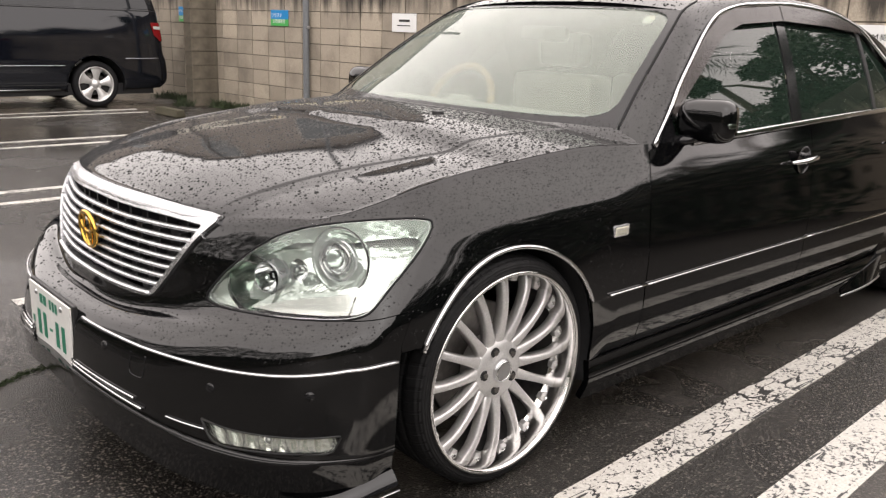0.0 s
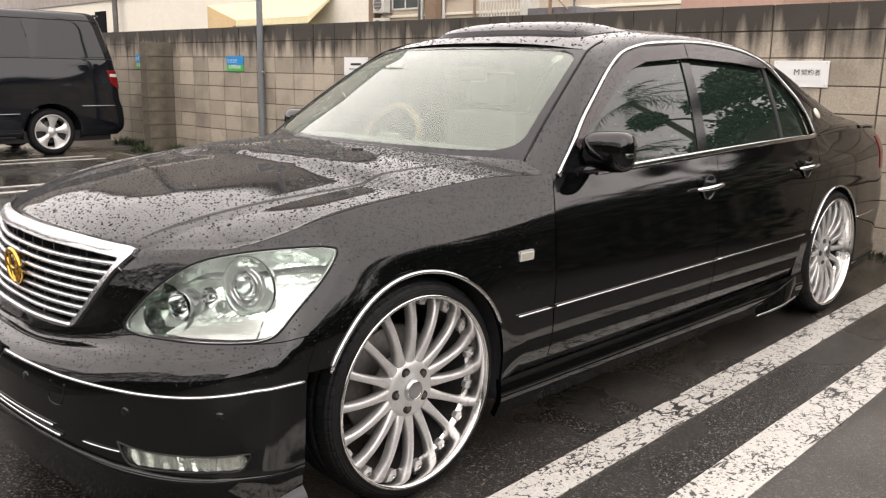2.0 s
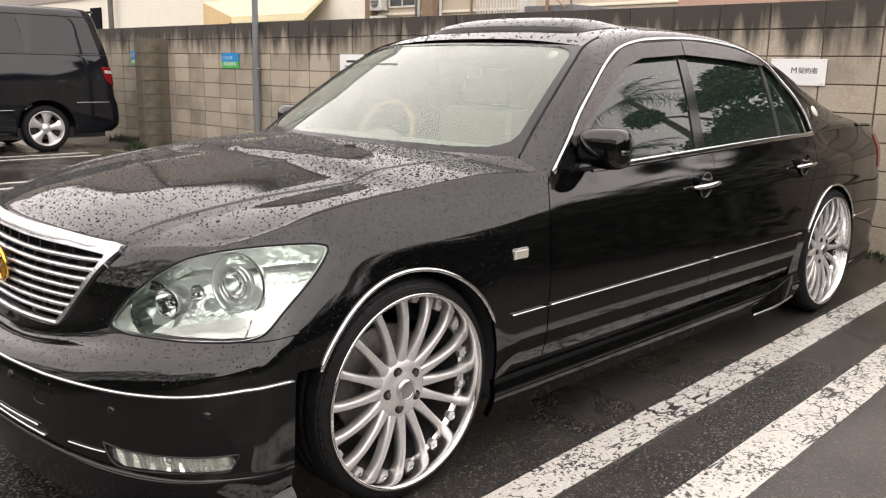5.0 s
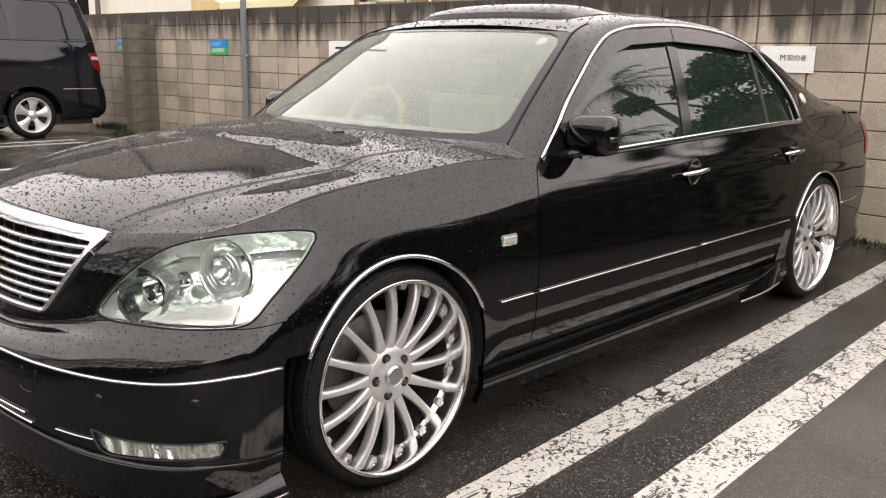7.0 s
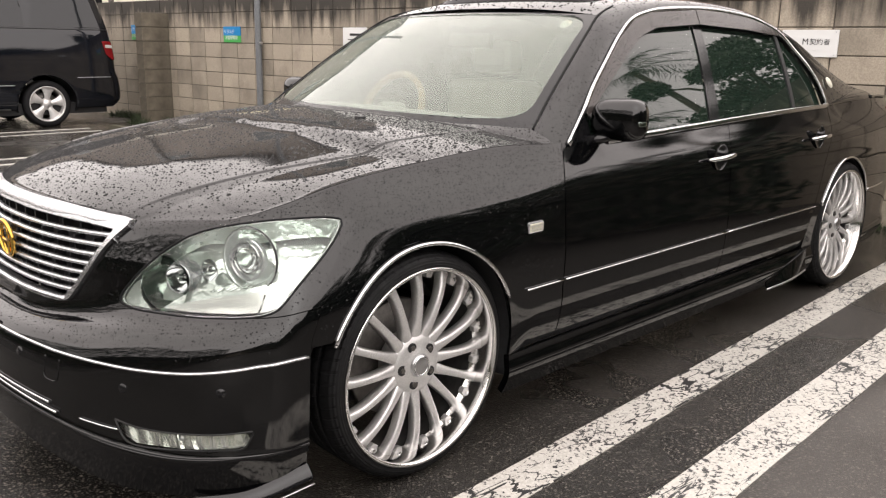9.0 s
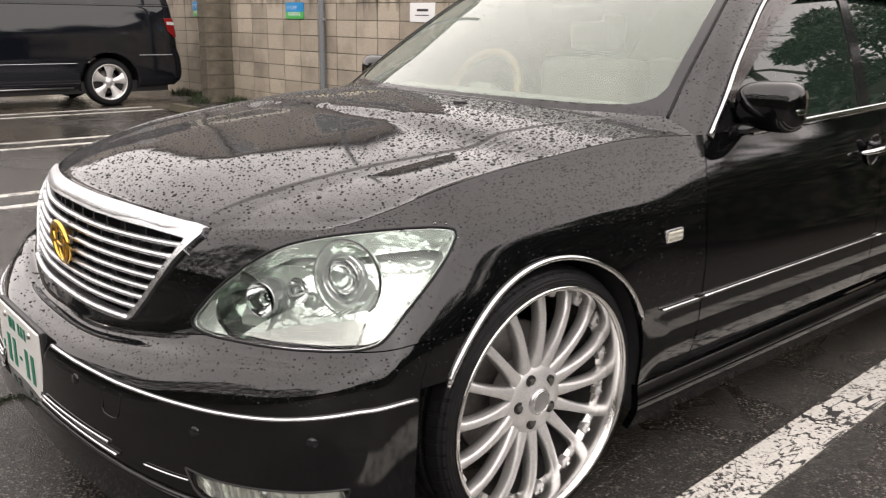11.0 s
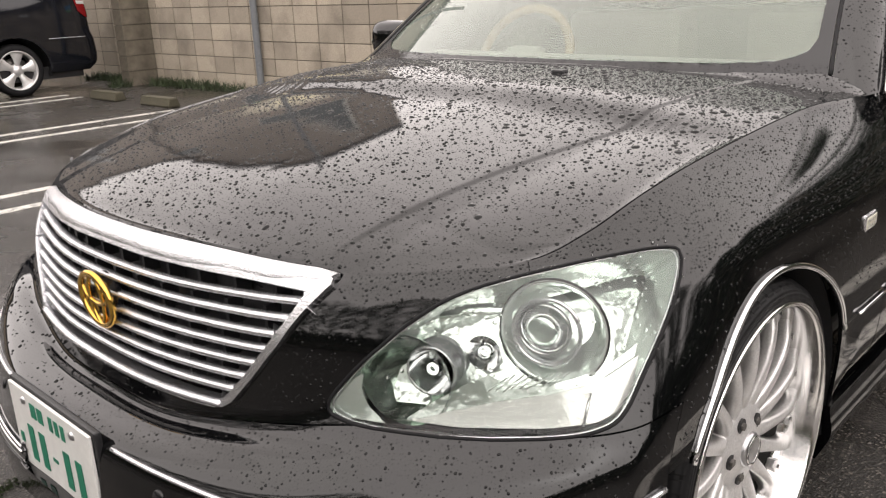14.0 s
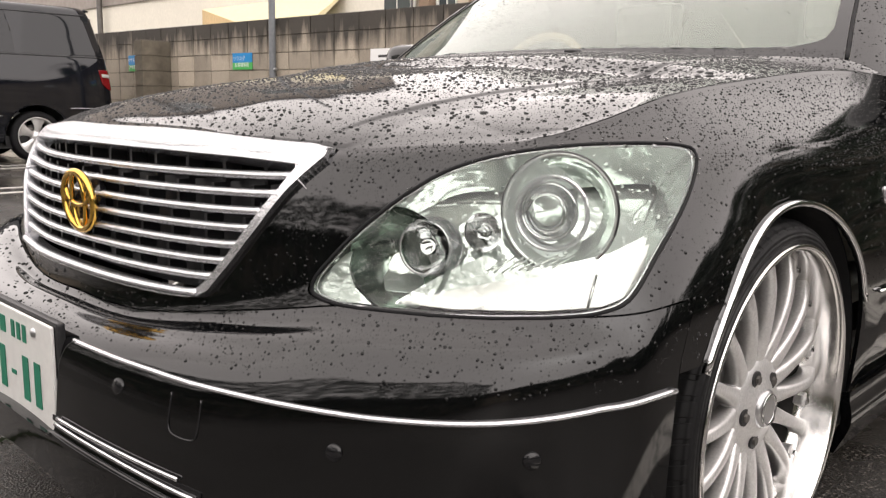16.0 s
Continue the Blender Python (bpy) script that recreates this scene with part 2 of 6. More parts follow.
def box_mesh(x0, x1, y0, y1, z0, z1, bevel=0.0):
    return box(bmesh.new(), x0, x1, y0, y1, z0, z1, bevel)


def cyl(bm, p, q, r0, r1=None, n=16, caps=True):
    p, q = Vector(p), Vector(q)
    m = Matrix.Translation((p + q) / 2) @ (q - p).to_track_quat("Z", "Y").to_matrix().to_4x4()
    bmesh.ops.create_cone(bm, cap_ends=caps, segments=n, radius1=r0, radius2=r0 if r1 is None else r1, depth=(q - p).length, matrix=m)
    return bm


def tube(points, radius, n=8, flat=1.0, up=(0, 0, 1), closed=False):
    """Vertices and faces of a rod along points; radius a number or one for each point; flat: height over width."""
    p = np.asarray(points, float)
    k = len(p)
    rad = np.broadcast_to(np.asarray(radius, float), (k,))
    tang = np.gradient(p, axis=0) if not closed else np.roll(p, -1, 0) - np.roll(p, 1, 0)
    tang /= np.linalg.norm(tang, axis=1)[:, None] + 1e-12
    side = np.cross(tang, up)
    side /= np.linalg.norm(side, axis=1)[:, None] + 1e-12
    top = np.cross(side, tang)
    a = np.linspace(0, 2 * np.pi, n, endpoint=False)
    v = p[:, None] + rad[:, None, None] * (np.cos(a)[None, :, None] * side[:, None] + flat * np.sin(a)[None, :, None] * top[:, None])
    v = v.reshape(-1, 3)
    f = []
    for i in range(k if closed else k - 1):
        for j in range(n):
            i2 = (i + 1) % k
            f.append((i * n + j, i * n + (j + 1) % n, i2 * n + (j + 1) % n, i2 * n + j))
    if not closed:
        f += [tuple(range(n - 1, -1, -1)), tuple(range((k - 1) * n, k * n))]
    return v, f


def rod(name, points, radius, mat, parent=None, label="", n=8, flat=1.0, up=(0, 0, 1), closed=False):
    return raw(name, *tube(points, radius, n, flat, up, closed), mat, parent, label)


def lathe(profile, n=64, closed=False):
    """Turned about the y axis: profile of (radius, y)."""
    pr = np.asarray(profile, float)
    a = np.linspace(0, 2 * np.pi, n, endpoint=False)
    v = np.stack([np.outer(np.cos(a), pr[:, 0]), np.tile(pr[:, 1], (n, 1)), np.outer(np.sin(a), pr[:, 0])], -1).reshape(-1, 3)
    k = len(pr)
    f = []
    for i in range(n):
        for j in range(k if closed else k - 1):
            i2, j2 = (i + 1) % n, (j + 1) % k
            f.append((i * k + j, i * k + j2, i2 * k + j2, i2 * k + j))
    return v, f


def near_outline(uv, poly):
    """Signed distance (inside minus) of the points uv to a closed polygon, and the nearest points on it."""
    poly = np.asarray(poly, float)
    a, b = poly, np.roll(poly, -1, 0)
    best, near = np.full(len(uv), 1e9), np.zeros_like(uv)
    inside = np.zeros(len(uv), bool)
    for p, q in zip(a, b):
        d = q - p
        t = np.clip(((uv - p) @ d) / (d @ d + 1e-18), 0, 1)
        c = p + t[:, None] * d
        dist = np.linalg.norm(uv - c, axis=1)
        m = dist < best
        best[m], near[m] = dist[m], c[m]
        cross = (p[1] > uv[:, 1]) != (q[1] > uv[:, 1])
        xi = p[0] + (uv[:, 1] - p[1]) / (q[1] - p[1] + 1e-18) * d[0]
        inside ^= cross & (uv[:, 0] < xi)
    return np.where(inside, -best, best), near


def trimmed(P, cuts):
    """Cuts a grid of points (n, m, 3) by outlines: each (2 x 3 projection, polygon, 'in' or 'out': what is kept)."""
    P = P.copy()
    n, m, _ = P.shape
    keep = np.ones((n - 1, m - 1), bool)
    for proj, poly, side in cuts:
        proj = np.asarray(proj, float)
        uv = (P @ proj.T).reshape(-1, 2)
        sd, near = near_outline(uv, poly)
        bad = (sd < 0) if side == "out" else (sd > 0)
        bad = bad.reshape(n, m)
        keep &= ~(bad[:-1, :-1] & bad[1:, :-1] & bad[:-1, 1:] & bad[1:, 1:])
        used = np.zeros((n, m), bool)
        for di in (0, 1):
            for dj in (0, 1):
                used[di:n - 1 + di, dj:m - 1 + dj] |= keep
        tr, ts = np.gradient(P, axis=0), np.gradient(P, axis=1)
        for i, j in np.argwhere(bad & used):
            want = near[i * m + j] - uv[i * m + j]
            A = np.stack([proj @ tr[i, j], proj @ ts[i, j]], 1)
            if abs(np.linalg.det(A)) > 1e-12:
                k = np.clip(np.linalg.solve(A, want), -1.6, 1.6)
                P[i, j] = P[i, j] + tr[i, j] * k[0] + ts[i, j] * k[1]
    return P, keep


def sheet(name, P, mat, parent, cuts=(), thick=0.006, label="", flip=None, mirror=False, join=False, keep=None):
    """A curved panel from a grid of points, trimmed by outlines, thickened inwards. mirror: also its twin on the other side; join: both as one mesh."""
    P, k = trimmed(P, cuts)
    if keep is not None:
        k &= keep
    n, m, _ = P.shape
    idx = np.arange(n * m).reshape(n, m)
    f = np.stack([idx[:-1, :-1], idx[:-1, 1:], idx[1:, 1:], idx[1:, :-1]], -1)[k]
    v = P.reshape(-1, 3)
    nrm = np.cross(v[f[:, 2]] - v[f[:, 0]], v[f[:, 3]] - v[f[:, 1]])
    out = v[f].mean(1) - np.array([1.6, 0, 0.55])
    if ((nrm * out).sum() < 0) if flip is None else flip:
        f = f[:, ::-1]
    use = np.unique(f)
    back = np.full(len(v), -1)
    back[use] = np.arange(len(use))
    v, f = v[use], back[f]
    made = []
    sets = [(v, f)]
    if mirror or join:
        w = v * (1, -1, 1)
        sets = [(np.vstack([v, w]), np.vstack([f, f[:, ::-1] + len(v)]))] if join else [(v, f), (w, f[:, ::-1])]
    for vv, ff in sets:
        bm = bmesh.new()
        bv = [bm.verts.new(c) for c in vv]
        for q in ff:
            q = list(dict.fromkeys(q))
            if len(q) > 2:
                try:
                    bm.faces.new([bv[i] for i in q])
                except ValueError:
                    pass
        bmesh.ops.remove_doubles(bm, verts=bm.verts, dist=0.0004)
        ob = part(name, bm, mat, parent, label, True)
        if thick:
            mod = ob.modifiers.new("thickness", "SOLIDIFY")
            mod.thickness, mod.offset = thick, -1
            ob.modifiers.new("crisp", "EDGE_SPLIT").split_angle = radians(38)
        made.append(ob)
    return made


def grid_between(a, b, n, bulge=(0, 0, 0)):
    """A grid from curve a to curve b (same count), bowed by the vector bulge in the middle."""
    a, b = np.asarray(a, float), np.asarray(b, float)
    t = np.linspace(0, 1, n)[:, None, None]
    return a * (1 - t) + b * t + np.asarray(bulge, float) * (4 * t * (1 - t))


def curve(points, n):
    """n even points on a smooth curve."""
    q = spline(points, np.linspace(0, len(points) - 1, n * 6))
    d = np.r_[0, np.cumsum(np.linalg.norm(np.diff(q, axis=0), axis=1))]
    s = np.linspace(0, d[-1], n)
    return np.stack([np.interp(s, d, q[:, k]) for k in range(q.shape[1])], 1)



# ---- setting: the lot, its lines and the block wall; wall coordinates u (along) and off (towards the lot, minus: in front) ----
W0, WU = Vector((4.70, -0.45, 0)), Vector((-0.0366, 1, 0)).normalized()
WN = Vector((WU.y, -WU.x, 0))
PITCH, COURSE, TOP = 0.392, 0.1935, 1.735


def on_wall(u, off, z):
    p = W0 + WU * u + WN * off
    return Vector((p.x, p.y, z))


WALL_FRAME = Matrix.Translation(W0) @ Matrix(((WN.x, WU.x, 0, 0), (WN.y, WU.y, 0, 0), (0, 0, 1, 0), (0, 0, 0, 1)))

ASPHALT = material("wet asphalt", (0.04, 0.04, 0.042), 0.4)
_v = place(ASPHALT)
_stone = node(ASPHALT, "ShaderNodeTexVoronoi", Scale=180.0)
link(ASPHALT, _v, _stone.inputs["Vector"])
_fine, _wide, _wet = noise_of(ASPHALT, 230, 3, 0.7), noise_of(ASPHALT, 1.1, 5), noise_of(ASPHALT, 0.55, 4)
_grit_glint = node(ASPHALT, "ShaderNodeSeparateColor")
link(ASPHALT, _stone.outputs["Color"], _grit_glint.inputs[0])
# a paler, drier strip of older asphalt beyond the outer line
_xyz = node(ASPHALT, "ShaderNodeSeparateXYZ")
link(ASPHALT, _v, _xyz.inputs[0])
_far = sums(ASPHALT, "SUBTRACT", _xyz.outputs[1], sums(ASPHALT, "MULTIPLY", _xyz.outputs[0], 0.033))
_far = sums(ASPHALT, "ADD", _far, sums(ASPHALT, "MULTIPLY", _wide, 0.12))
_dry = ramp(ASPHALT, sums(ASPHALT, "ADD", sums(ASPHALT, "MULTIPLY", _far, -1.0), -1.0), (0.46, 0.0), (0.56, 1.0))
_ahead = sums(ASPHALT, "ADD", sums(ASPHALT, "MULTIPLY", _xyz.outputs[0], -1.0), sums(ASPHALT, "MULTIPLY", _wide, 0.5))
_ahead = sums(ASPHALT, "MULTIPLY", ramp(ASPHALT, sums(ASPHALT, "SUBTRACT", _ahead, 0.85), (0.45, 0.0), (0.8, 0.7)), ramp(ASPHALT, sums(ASPHALT, "SUBTRACT", 1.9, _xyz.outputs[1]), (0.1, 0.0), (0.95, 1.0)))
_dry = sums(ASPHALT, "MAXIMUM", _dry, _ahead)
_c = mixed(ASPHALT, ramp(ASPHALT, _wide, (0.35, 0.0), (0.7, 1.0)), (0.0095, 0.0086, 0.0076), (0.024, 0.0214, 0.0182))
_c = mixed(ASPHALT, _dry, _c, (0.054, 0.049, 0.044))
# pale specks: light aggregate, with wet glints put into the colour too
_c = mixed(ASPHALT, ramp(ASPHALT, _grit_glint.outputs[0], (0.80, 0.0), (1.0, 0.75)), _c, (0.19, 0.17, 0.148))
_c = mixed(ASPHALT, ramp(ASPHALT, _fine, (0.62, 0.0), (0.72, 0.7)), _c, (0.19, 0.17, 0.15))
link(ASPHALT, _c, shader(ASPHALT).inputs["Base Color"])
_r = ramp(ASPHALT, _wet, (0.42, 0.08), (0.62, 0.36))
link(ASPHALT, mixed(ASPHALT, _dry, _r, (0.36, 0.36, 0.36)), shader(ASPHALT).inputs["Roughness"])
bumped(ASPHALT, mixed(ASPHALT, 0.5, _stone.outputs["Distance"], _fine), 1.0, 0.006)
# the bump drowns where water stands
_film = ramp(ASPHALT, _wet, (0.42, 0.22), (0.56, 1.0))
for _n in ASPHALT.node_tree.nodes:
    if _n.type == "BUMP":
        link(ASPHALT, _film, _n.inputs["Strength"])

LINE = material("worn white road paint", (0.7, 0.7, 0.68), 0.45)
_v = place(LINE)
_bend = mixed(LINE, 0.16, _v, node(LINE, "ShaderNodeTexNoise", Scale=9.0, Detail=5.0).outputs["Color"])
_crack = node(LINE, "ShaderNodeTexVoronoi", Scale=9.0)
_crack.feature = "DISTANCE_TO_EDGE"
link(LINE, _bend, _crack.inputs["Vector"])
_patch = noise_of(LINE, 3.2, 5)
_thin = node(LINE, "ShaderNodeMath")
_thin.operation = "MULTIPLY"
link(LINE, ramp(LINE, _patch, (0.40, 0.0), (0.70, 0.085)), _thin.inputs[0])
_thin.inputs[1].default_value = 1.0
_gap = node(LINE, "ShaderNodeMath")
_gap.operation = "LESS_THAN"
link(LINE, _crack.outputs["Distance"], _gap.inputs[0])
link(LINE, _thin.outputs[0], _gap.inputs[1])
_grain = noise_of(LINE, 130, 3)
_flake = ramp(LINE, sums(LINE, "ADD", noise_of(LINE, 62, 5, 0.65), sums(LINE, "MULTIPLY", noise_of(LINE, 6, 3), 0.30)), (0.715, 0.0), (0.745, 1.0))
_hole = node(LINE, "ShaderNodeMath")
_hole.operation = "MAXIMUM"
link(LINE, _gap.outputs[0], _hole.inputs[0])
link(LINE, _flake, _hole.inputs[1])
_white = mixed(LINE, ramp(LINE, _grain, (0.3, 0.0), (0.7, 1.0)), (0.46, 0.44, 0.40), (0.62, 0.60, 0.56))
link(LINE, mixed(LINE, _hole.outputs[0], _white, (0.03, 0.03, 0.03)), shader(LINE).inputs["Base Color"])
bumped(LINE, _hole.outputs[0], -0.4, 0.003)

ground_bm = bmesh.new()
bmesh.ops.create_grid(ground_bm, x_segments=8, y_segments=8, size=400)
tagged(part("ground", ground_bm, ASPHALT), "dark wet asphalt of a parking lot", "ground", kind="structure")


def painted_line(name, x0, x1, y, width, label, slope=0.037):
    bm = bmesh.new()
    n = int((x1 - x0) / 0.25)
    bot = []
    for i in range(n + 1):
        x = x0 + (x1 - x0) * i / n
        c = y + slope * x
        bot.append([bm.verts.new((x, c + s * width / 2 + 0.004 * noise.noise((x * 3, y * 7, s)), z)) for s, z in ((-1, 0.0), (-1, 0.003), (1, 0.003), (1, 0.0))])
    for a, b in zip(bot, bot[1:]):
        for k in range(3):
            bm.faces.new((a[k], b[k], b[k + 1], a[k + 1]))
    bmesh.ops.recalc_face_normals(bm, faces=bm.faces)
    return tagged(part(name, bm, LINE), label, "road marking", "parking lines", "structure")


for y, width, slope in ((-1.107, .140, .0365), (-1.490, .166, .033)):
    painted_line("parking_line", -0.75, 4.15, y, width, "worn white parking line on wet asphalt", slope)
for k in (1, 2, 3, 4):
    for off in (-0.195, 0.195):
        painted_line("parking_line", -0.6, 3.05, -1.23 + 2.5 * k + off, .09, "worn white parking line on wet asphalt", .01)

# mortar core of the wall; its blocks are built at the end
MORTAR = speckled("dark mortar", (0.115, 0.10, 0.082), 0.9, scale=120, amount=0.3, bump=0.3)
CONCRETE = material("stained concrete block", (0.36, 0.32, 0.27), 0.85)
_v = place(CONCRETE)
_gen = node(CONCRETE, "ShaderNodeNewGeometry").outputs["Position"]
_z = node(CONCRETE, "ShaderNodeSeparateXYZ")
link(CONCRETE, _gen, _z.inputs[0])
_rand = node(CONCRETE, "ShaderNodeObjectInfo").outputs["Random"]
_tone = mixed(CONCRETE, _rand, (0.32, 0.276, 0.218), (0.50, 0.432, 0.340))
_n1, _n2 = noise_of(CONCRETE, 90, 5, vector=_gen), noise_of(CONCRETE, 2.3, 6, vector=_gen)
_tone = mixed(CONCRETE, ramp(CONCRETE, _n1, (0.35, 0.0), (0.65, 0.5)), _tone, (0.20, 0.175, 0.145))
_tone = mixed(CONCRETE, ramp(CONCRETE, _n2, (0.48, 0.0), (0.72, 0.50)), _tone, (0.10, 0.088, 0.072))
# soot and algae that run down from the coping
_run = node(CONCRETE, "ShaderNodeMapping")
_run.inputs["Scale"].default_value = (9, 9, 0.9)
link(CONCRETE, _gen, _run.inputs["Vector"])
_drip = noise_of(CONCRETE, 1.0, 5, vector=_run.outputs[0])
_h = node(CONCRETE, "ShaderNodeMapRange")
for key, value in (("From Min", 0.95), ("From Max", 1.72), ("To Min", -0.42), ("To Max", 0.42)):
    _h.inputs[key].default_value = value
link(CONCRETE, _z.outputs[2], _h.inputs["Value"])
_sum = node(CONCRETE, "ShaderNodeMath")
link(CONCRETE, _drip, _sum.inputs[0])
link(CONCRETE, _h.outputs[0], _sum.inputs[1])
_tone = mixed(CONCRETE, ramp(CONCRETE, _sum.outputs[0], (0.50, 0.0), (0.80, 0.92)), _tone, (0.025, 0.022, 0.019))
link(CONCRETE, _tone, shader(CONCRETE).inputs["Base Color"])
bumped(CONCRETE, _n1, 0.35, 0.004)

# ---- the black sedan ----
sedan = thing("sedan", "lowered black luxury sedan wet with rain, parked on asphalt", "car")
XZ = ((1, 0, 0), (0, 0, 1))
YZ = ((0, 1, 0), (0, 0, 1))
QZ = ((0.6, -0.8, 0), (0, 0, 1))


def disc_outline(cx, cz, r, n=72, rz=None):
    a = np.linspace(0, 2 * np.pi, n, endpoint=False)
    return np.stack([cx + r * np.cos(a), cz + (rz or r) * np.sin(a)], 1)


def smooth_outline(points, n):
    p = np.asarray(points, float)
    loop = np.vstack([p[-2:], p, p[:3]])
    q = spline(loop, np.linspace(2, 2 + len(p), n, endpoint=False))
    return q


ARCH_F, ARCH_R = disc_outline(-0.005, 0.318, 0.352), disc_outline(2.90, 0.318, 0.352)
LAMP = smooth_outline([(0.0, .563), (.012, .585), (.047, .626), (.083, .660), (.133, .698), (.172, .724), (.213, .742), (.274, .756), (.344, .765), (.418, .768),
                       (.495, .766), (.520, .761), (.526, .745), (.511, .703), (.485, .663), (.458, .628), (.436, .592), (.420, .574), (.395, .565), (.359, .560),
                       (.315, .556), (.262, .553), (.199, .550), (.133, .550), (.075, .550), (.028, .551)], 130)
GRILLE_HALF = [(0, .7655), (-.113, .7655), (-.21, .765), (-.30, .763), (-.39, .759), (-.462, .754), (-.487, .750), (-.489, .743), (-.459, .70), (-.43, .651), (-.388, .595),
               (-.347, .546), (-.328, .535), (-.308, .531), (-.25, .528), (-.144, .528), (0, .528)]
GRILLE = np.array(GRILLE_HALF + [(-y, z) for y, z in GRILLE_HALF[-2:0:-1]])


def inset(poly, d):
    """The outline moved inwards by d."""
    p = np.asarray(poly, float)
    t = np.roll(p, -1, 0) - np.roll(p, 1, 0)
    nrm = np.stack([t[:, 1], -t[:, 0]], 1) / (np.linalg.norm(t, axis=1)[:, None] + 1e-9)
    c = p.mean(0)
    if ((c - p) * nrm).sum() < 0:
        nrm = -nrm
    return p + nrm * d


def srange(a, b, per=14):
    return np.linspace(a, b, max(3, int((b - a) * per) + 1))


GAP = 0.006


def tucked(P):
    """Rolls the lower flank under, below the chrome strip."""
    P = P.copy()
    low = np.clip(.455 - P[..., 2], 0, .20)
    bend = np.clip((P[..., 0] - .34) / .1, 0, 1) * np.clip((2.62 - P[..., 0]) / .1, 0, 1)
    want = -.9085 + 2.19 * low ** 2.5
    P[..., 1] = np.where(P[..., 2] < .455, P[..., 1] * (1 - bend) + want * bend, P[..., 1])
    return P


# bumper: from the lip's top to under the lamps
SEAM = 3.15


def joined_ranges(per, *stops):
    """Even steps between the stops, each stop itself included."""
    return np.concatenate([srange(p, q, per)[0 if i == 0 else 1:] for i, (p, q) in enumerate(zip(stops, stops[1:]))])


def middles(s, r):
    return ((s[1:] + s[:-1]) / 2)[None, :], ((r[1:] + r[:-1]) / 2)[:, None]


s, r = joined_ranges(14, 0, 6 - GAP, 7), joined_ranges(12, 1.0, SEAM - .06, 5.0 - .03)
P = body(s, r)
ms, mr = middles(s, r)
corner = np.broadcast_to(ms < 6 - GAP, (len(r) - 1, len(s) - 1))
FOG = np.array([(.048, .316), (.105, .302), (.183, .298), (.273, .297), (.330, .297), (.377, .303), (.375, .290), (.367, .271), (.348, .258), (.249, .256), (.165, .258), (.100, .259), (.069, .272)])
PLATE_HOLE = np.array([(-.156, .310), (.190, .310), (.190, .462), (-.156, .462)])
bumper = sheet("front_bumper", P, PAINT, sedan, [(YZ, PLATE_HOLE, "out"), (QZ, FOG, "out"), (XZ, ARCH_F, "out")], 0.006, join=True, keep=corner)[0]
lip = sheet("front_lip", body(srange(0, 5.97), srange(0, 1.0, 12)), PAINT, sedan, [(XZ, ARCH_F, "out")], thick=0.02, join=True, label="black painted lip spoiler under the bumper")[0]
# fenders
s, r = joined_ranges(16, 4 + GAP, 6, 7, 9 - 0.009), joined_ranges(14, 1.9, SEAM, 5.0, 8.0 - 0.003)
P = tucked(body(s, r))
ms, mr = middles(s, r)
lower_front = ((ms < 6) & (mr < 5.0)) | ((ms < 7) & (mr < SEAM))
fenders = sheet("front_fender", P, PAINT, sedan, [(XZ, ARCH_F, "out"), (QZ, LAMP, "out")], 0.008, mirror=True, keep=~lower_front)
# doors
FRONT_DOOR, REAR_DOOR = (9, 11), (11, 13)
doors = []
for (a, b), nm, cuts in ((FRONT_DOOR, "front_door", []), (REAR_DOOR, "rear_door", [(XZ, ARCH_R, "out")])):
    doors.append(sheet(nm, tucked(body(srange(a + 0.0045, b - 0.0035, 24), srange(1.9, 8.0, 14))), PAINT, sedan, cuts, 0.012, mirror=True))
skirts = sheet("side_skirt", body(srange(7 + .95, 13.2, 12), srange(0, 1.88, 12)), PAINT, sedan, [(XZ, ARCH_R, "out"), (XZ, ARCH_F, "out")], 0.02, mirror=True)
quarters = sheet("rear_quarter", body(srange(13 + .006, 18, 16), srange(0, 8.0, 12)), PAINT, sedan, [(XZ, ARCH_R, "out")], 0.01, join=True)

# bonnet
HOOD_X = (-0.70, -0.64, -0.57, -0.45, -0.20, 0.10, 0.35, 0.62)
HOOD_Z = (0.762, 0.787, 0.809, 0.841, 0.882, 0.918, 0.941, 0.958)
edge = body(srange(0, 9, 20), [8.0])[0]


def eased(x, xs, ys):
    """A smooth curve through the points."""
    q = spline(np.stack([xs, ys], 1), np.linspace(0, len(xs) - 1, 400))
    return np.interp(x, q[:, 0], q[:, 1])


# the bonnet reaches down beside the grille to the lamps: stations of its columns, closer together along the pressed folds
HOOD_S = np.concatenate([srange(0, 1.9, 30)[:-1], srange(1.9, 3.4, 80)[:-1], srange(3.4, 4 - GAP, 30)])
NOSE = body(HOOD_S, srange(5.0, 8.0, 24))
FRONT_EDGE = NOSE[-1]
HOOD_W = np.interp(abs(FRONT_EDGE[:, 1]), (0, .20, .455, .61, abs(FRONT_EDGE[-1, 1])), (0, .3, .62, .84, 1.0))
HOOD_T = np.r_[-HOOD_W[:0:-1], HOOD_W]


def both_ways(values):
    return np.r_[values[:0:-1], values][:, None]


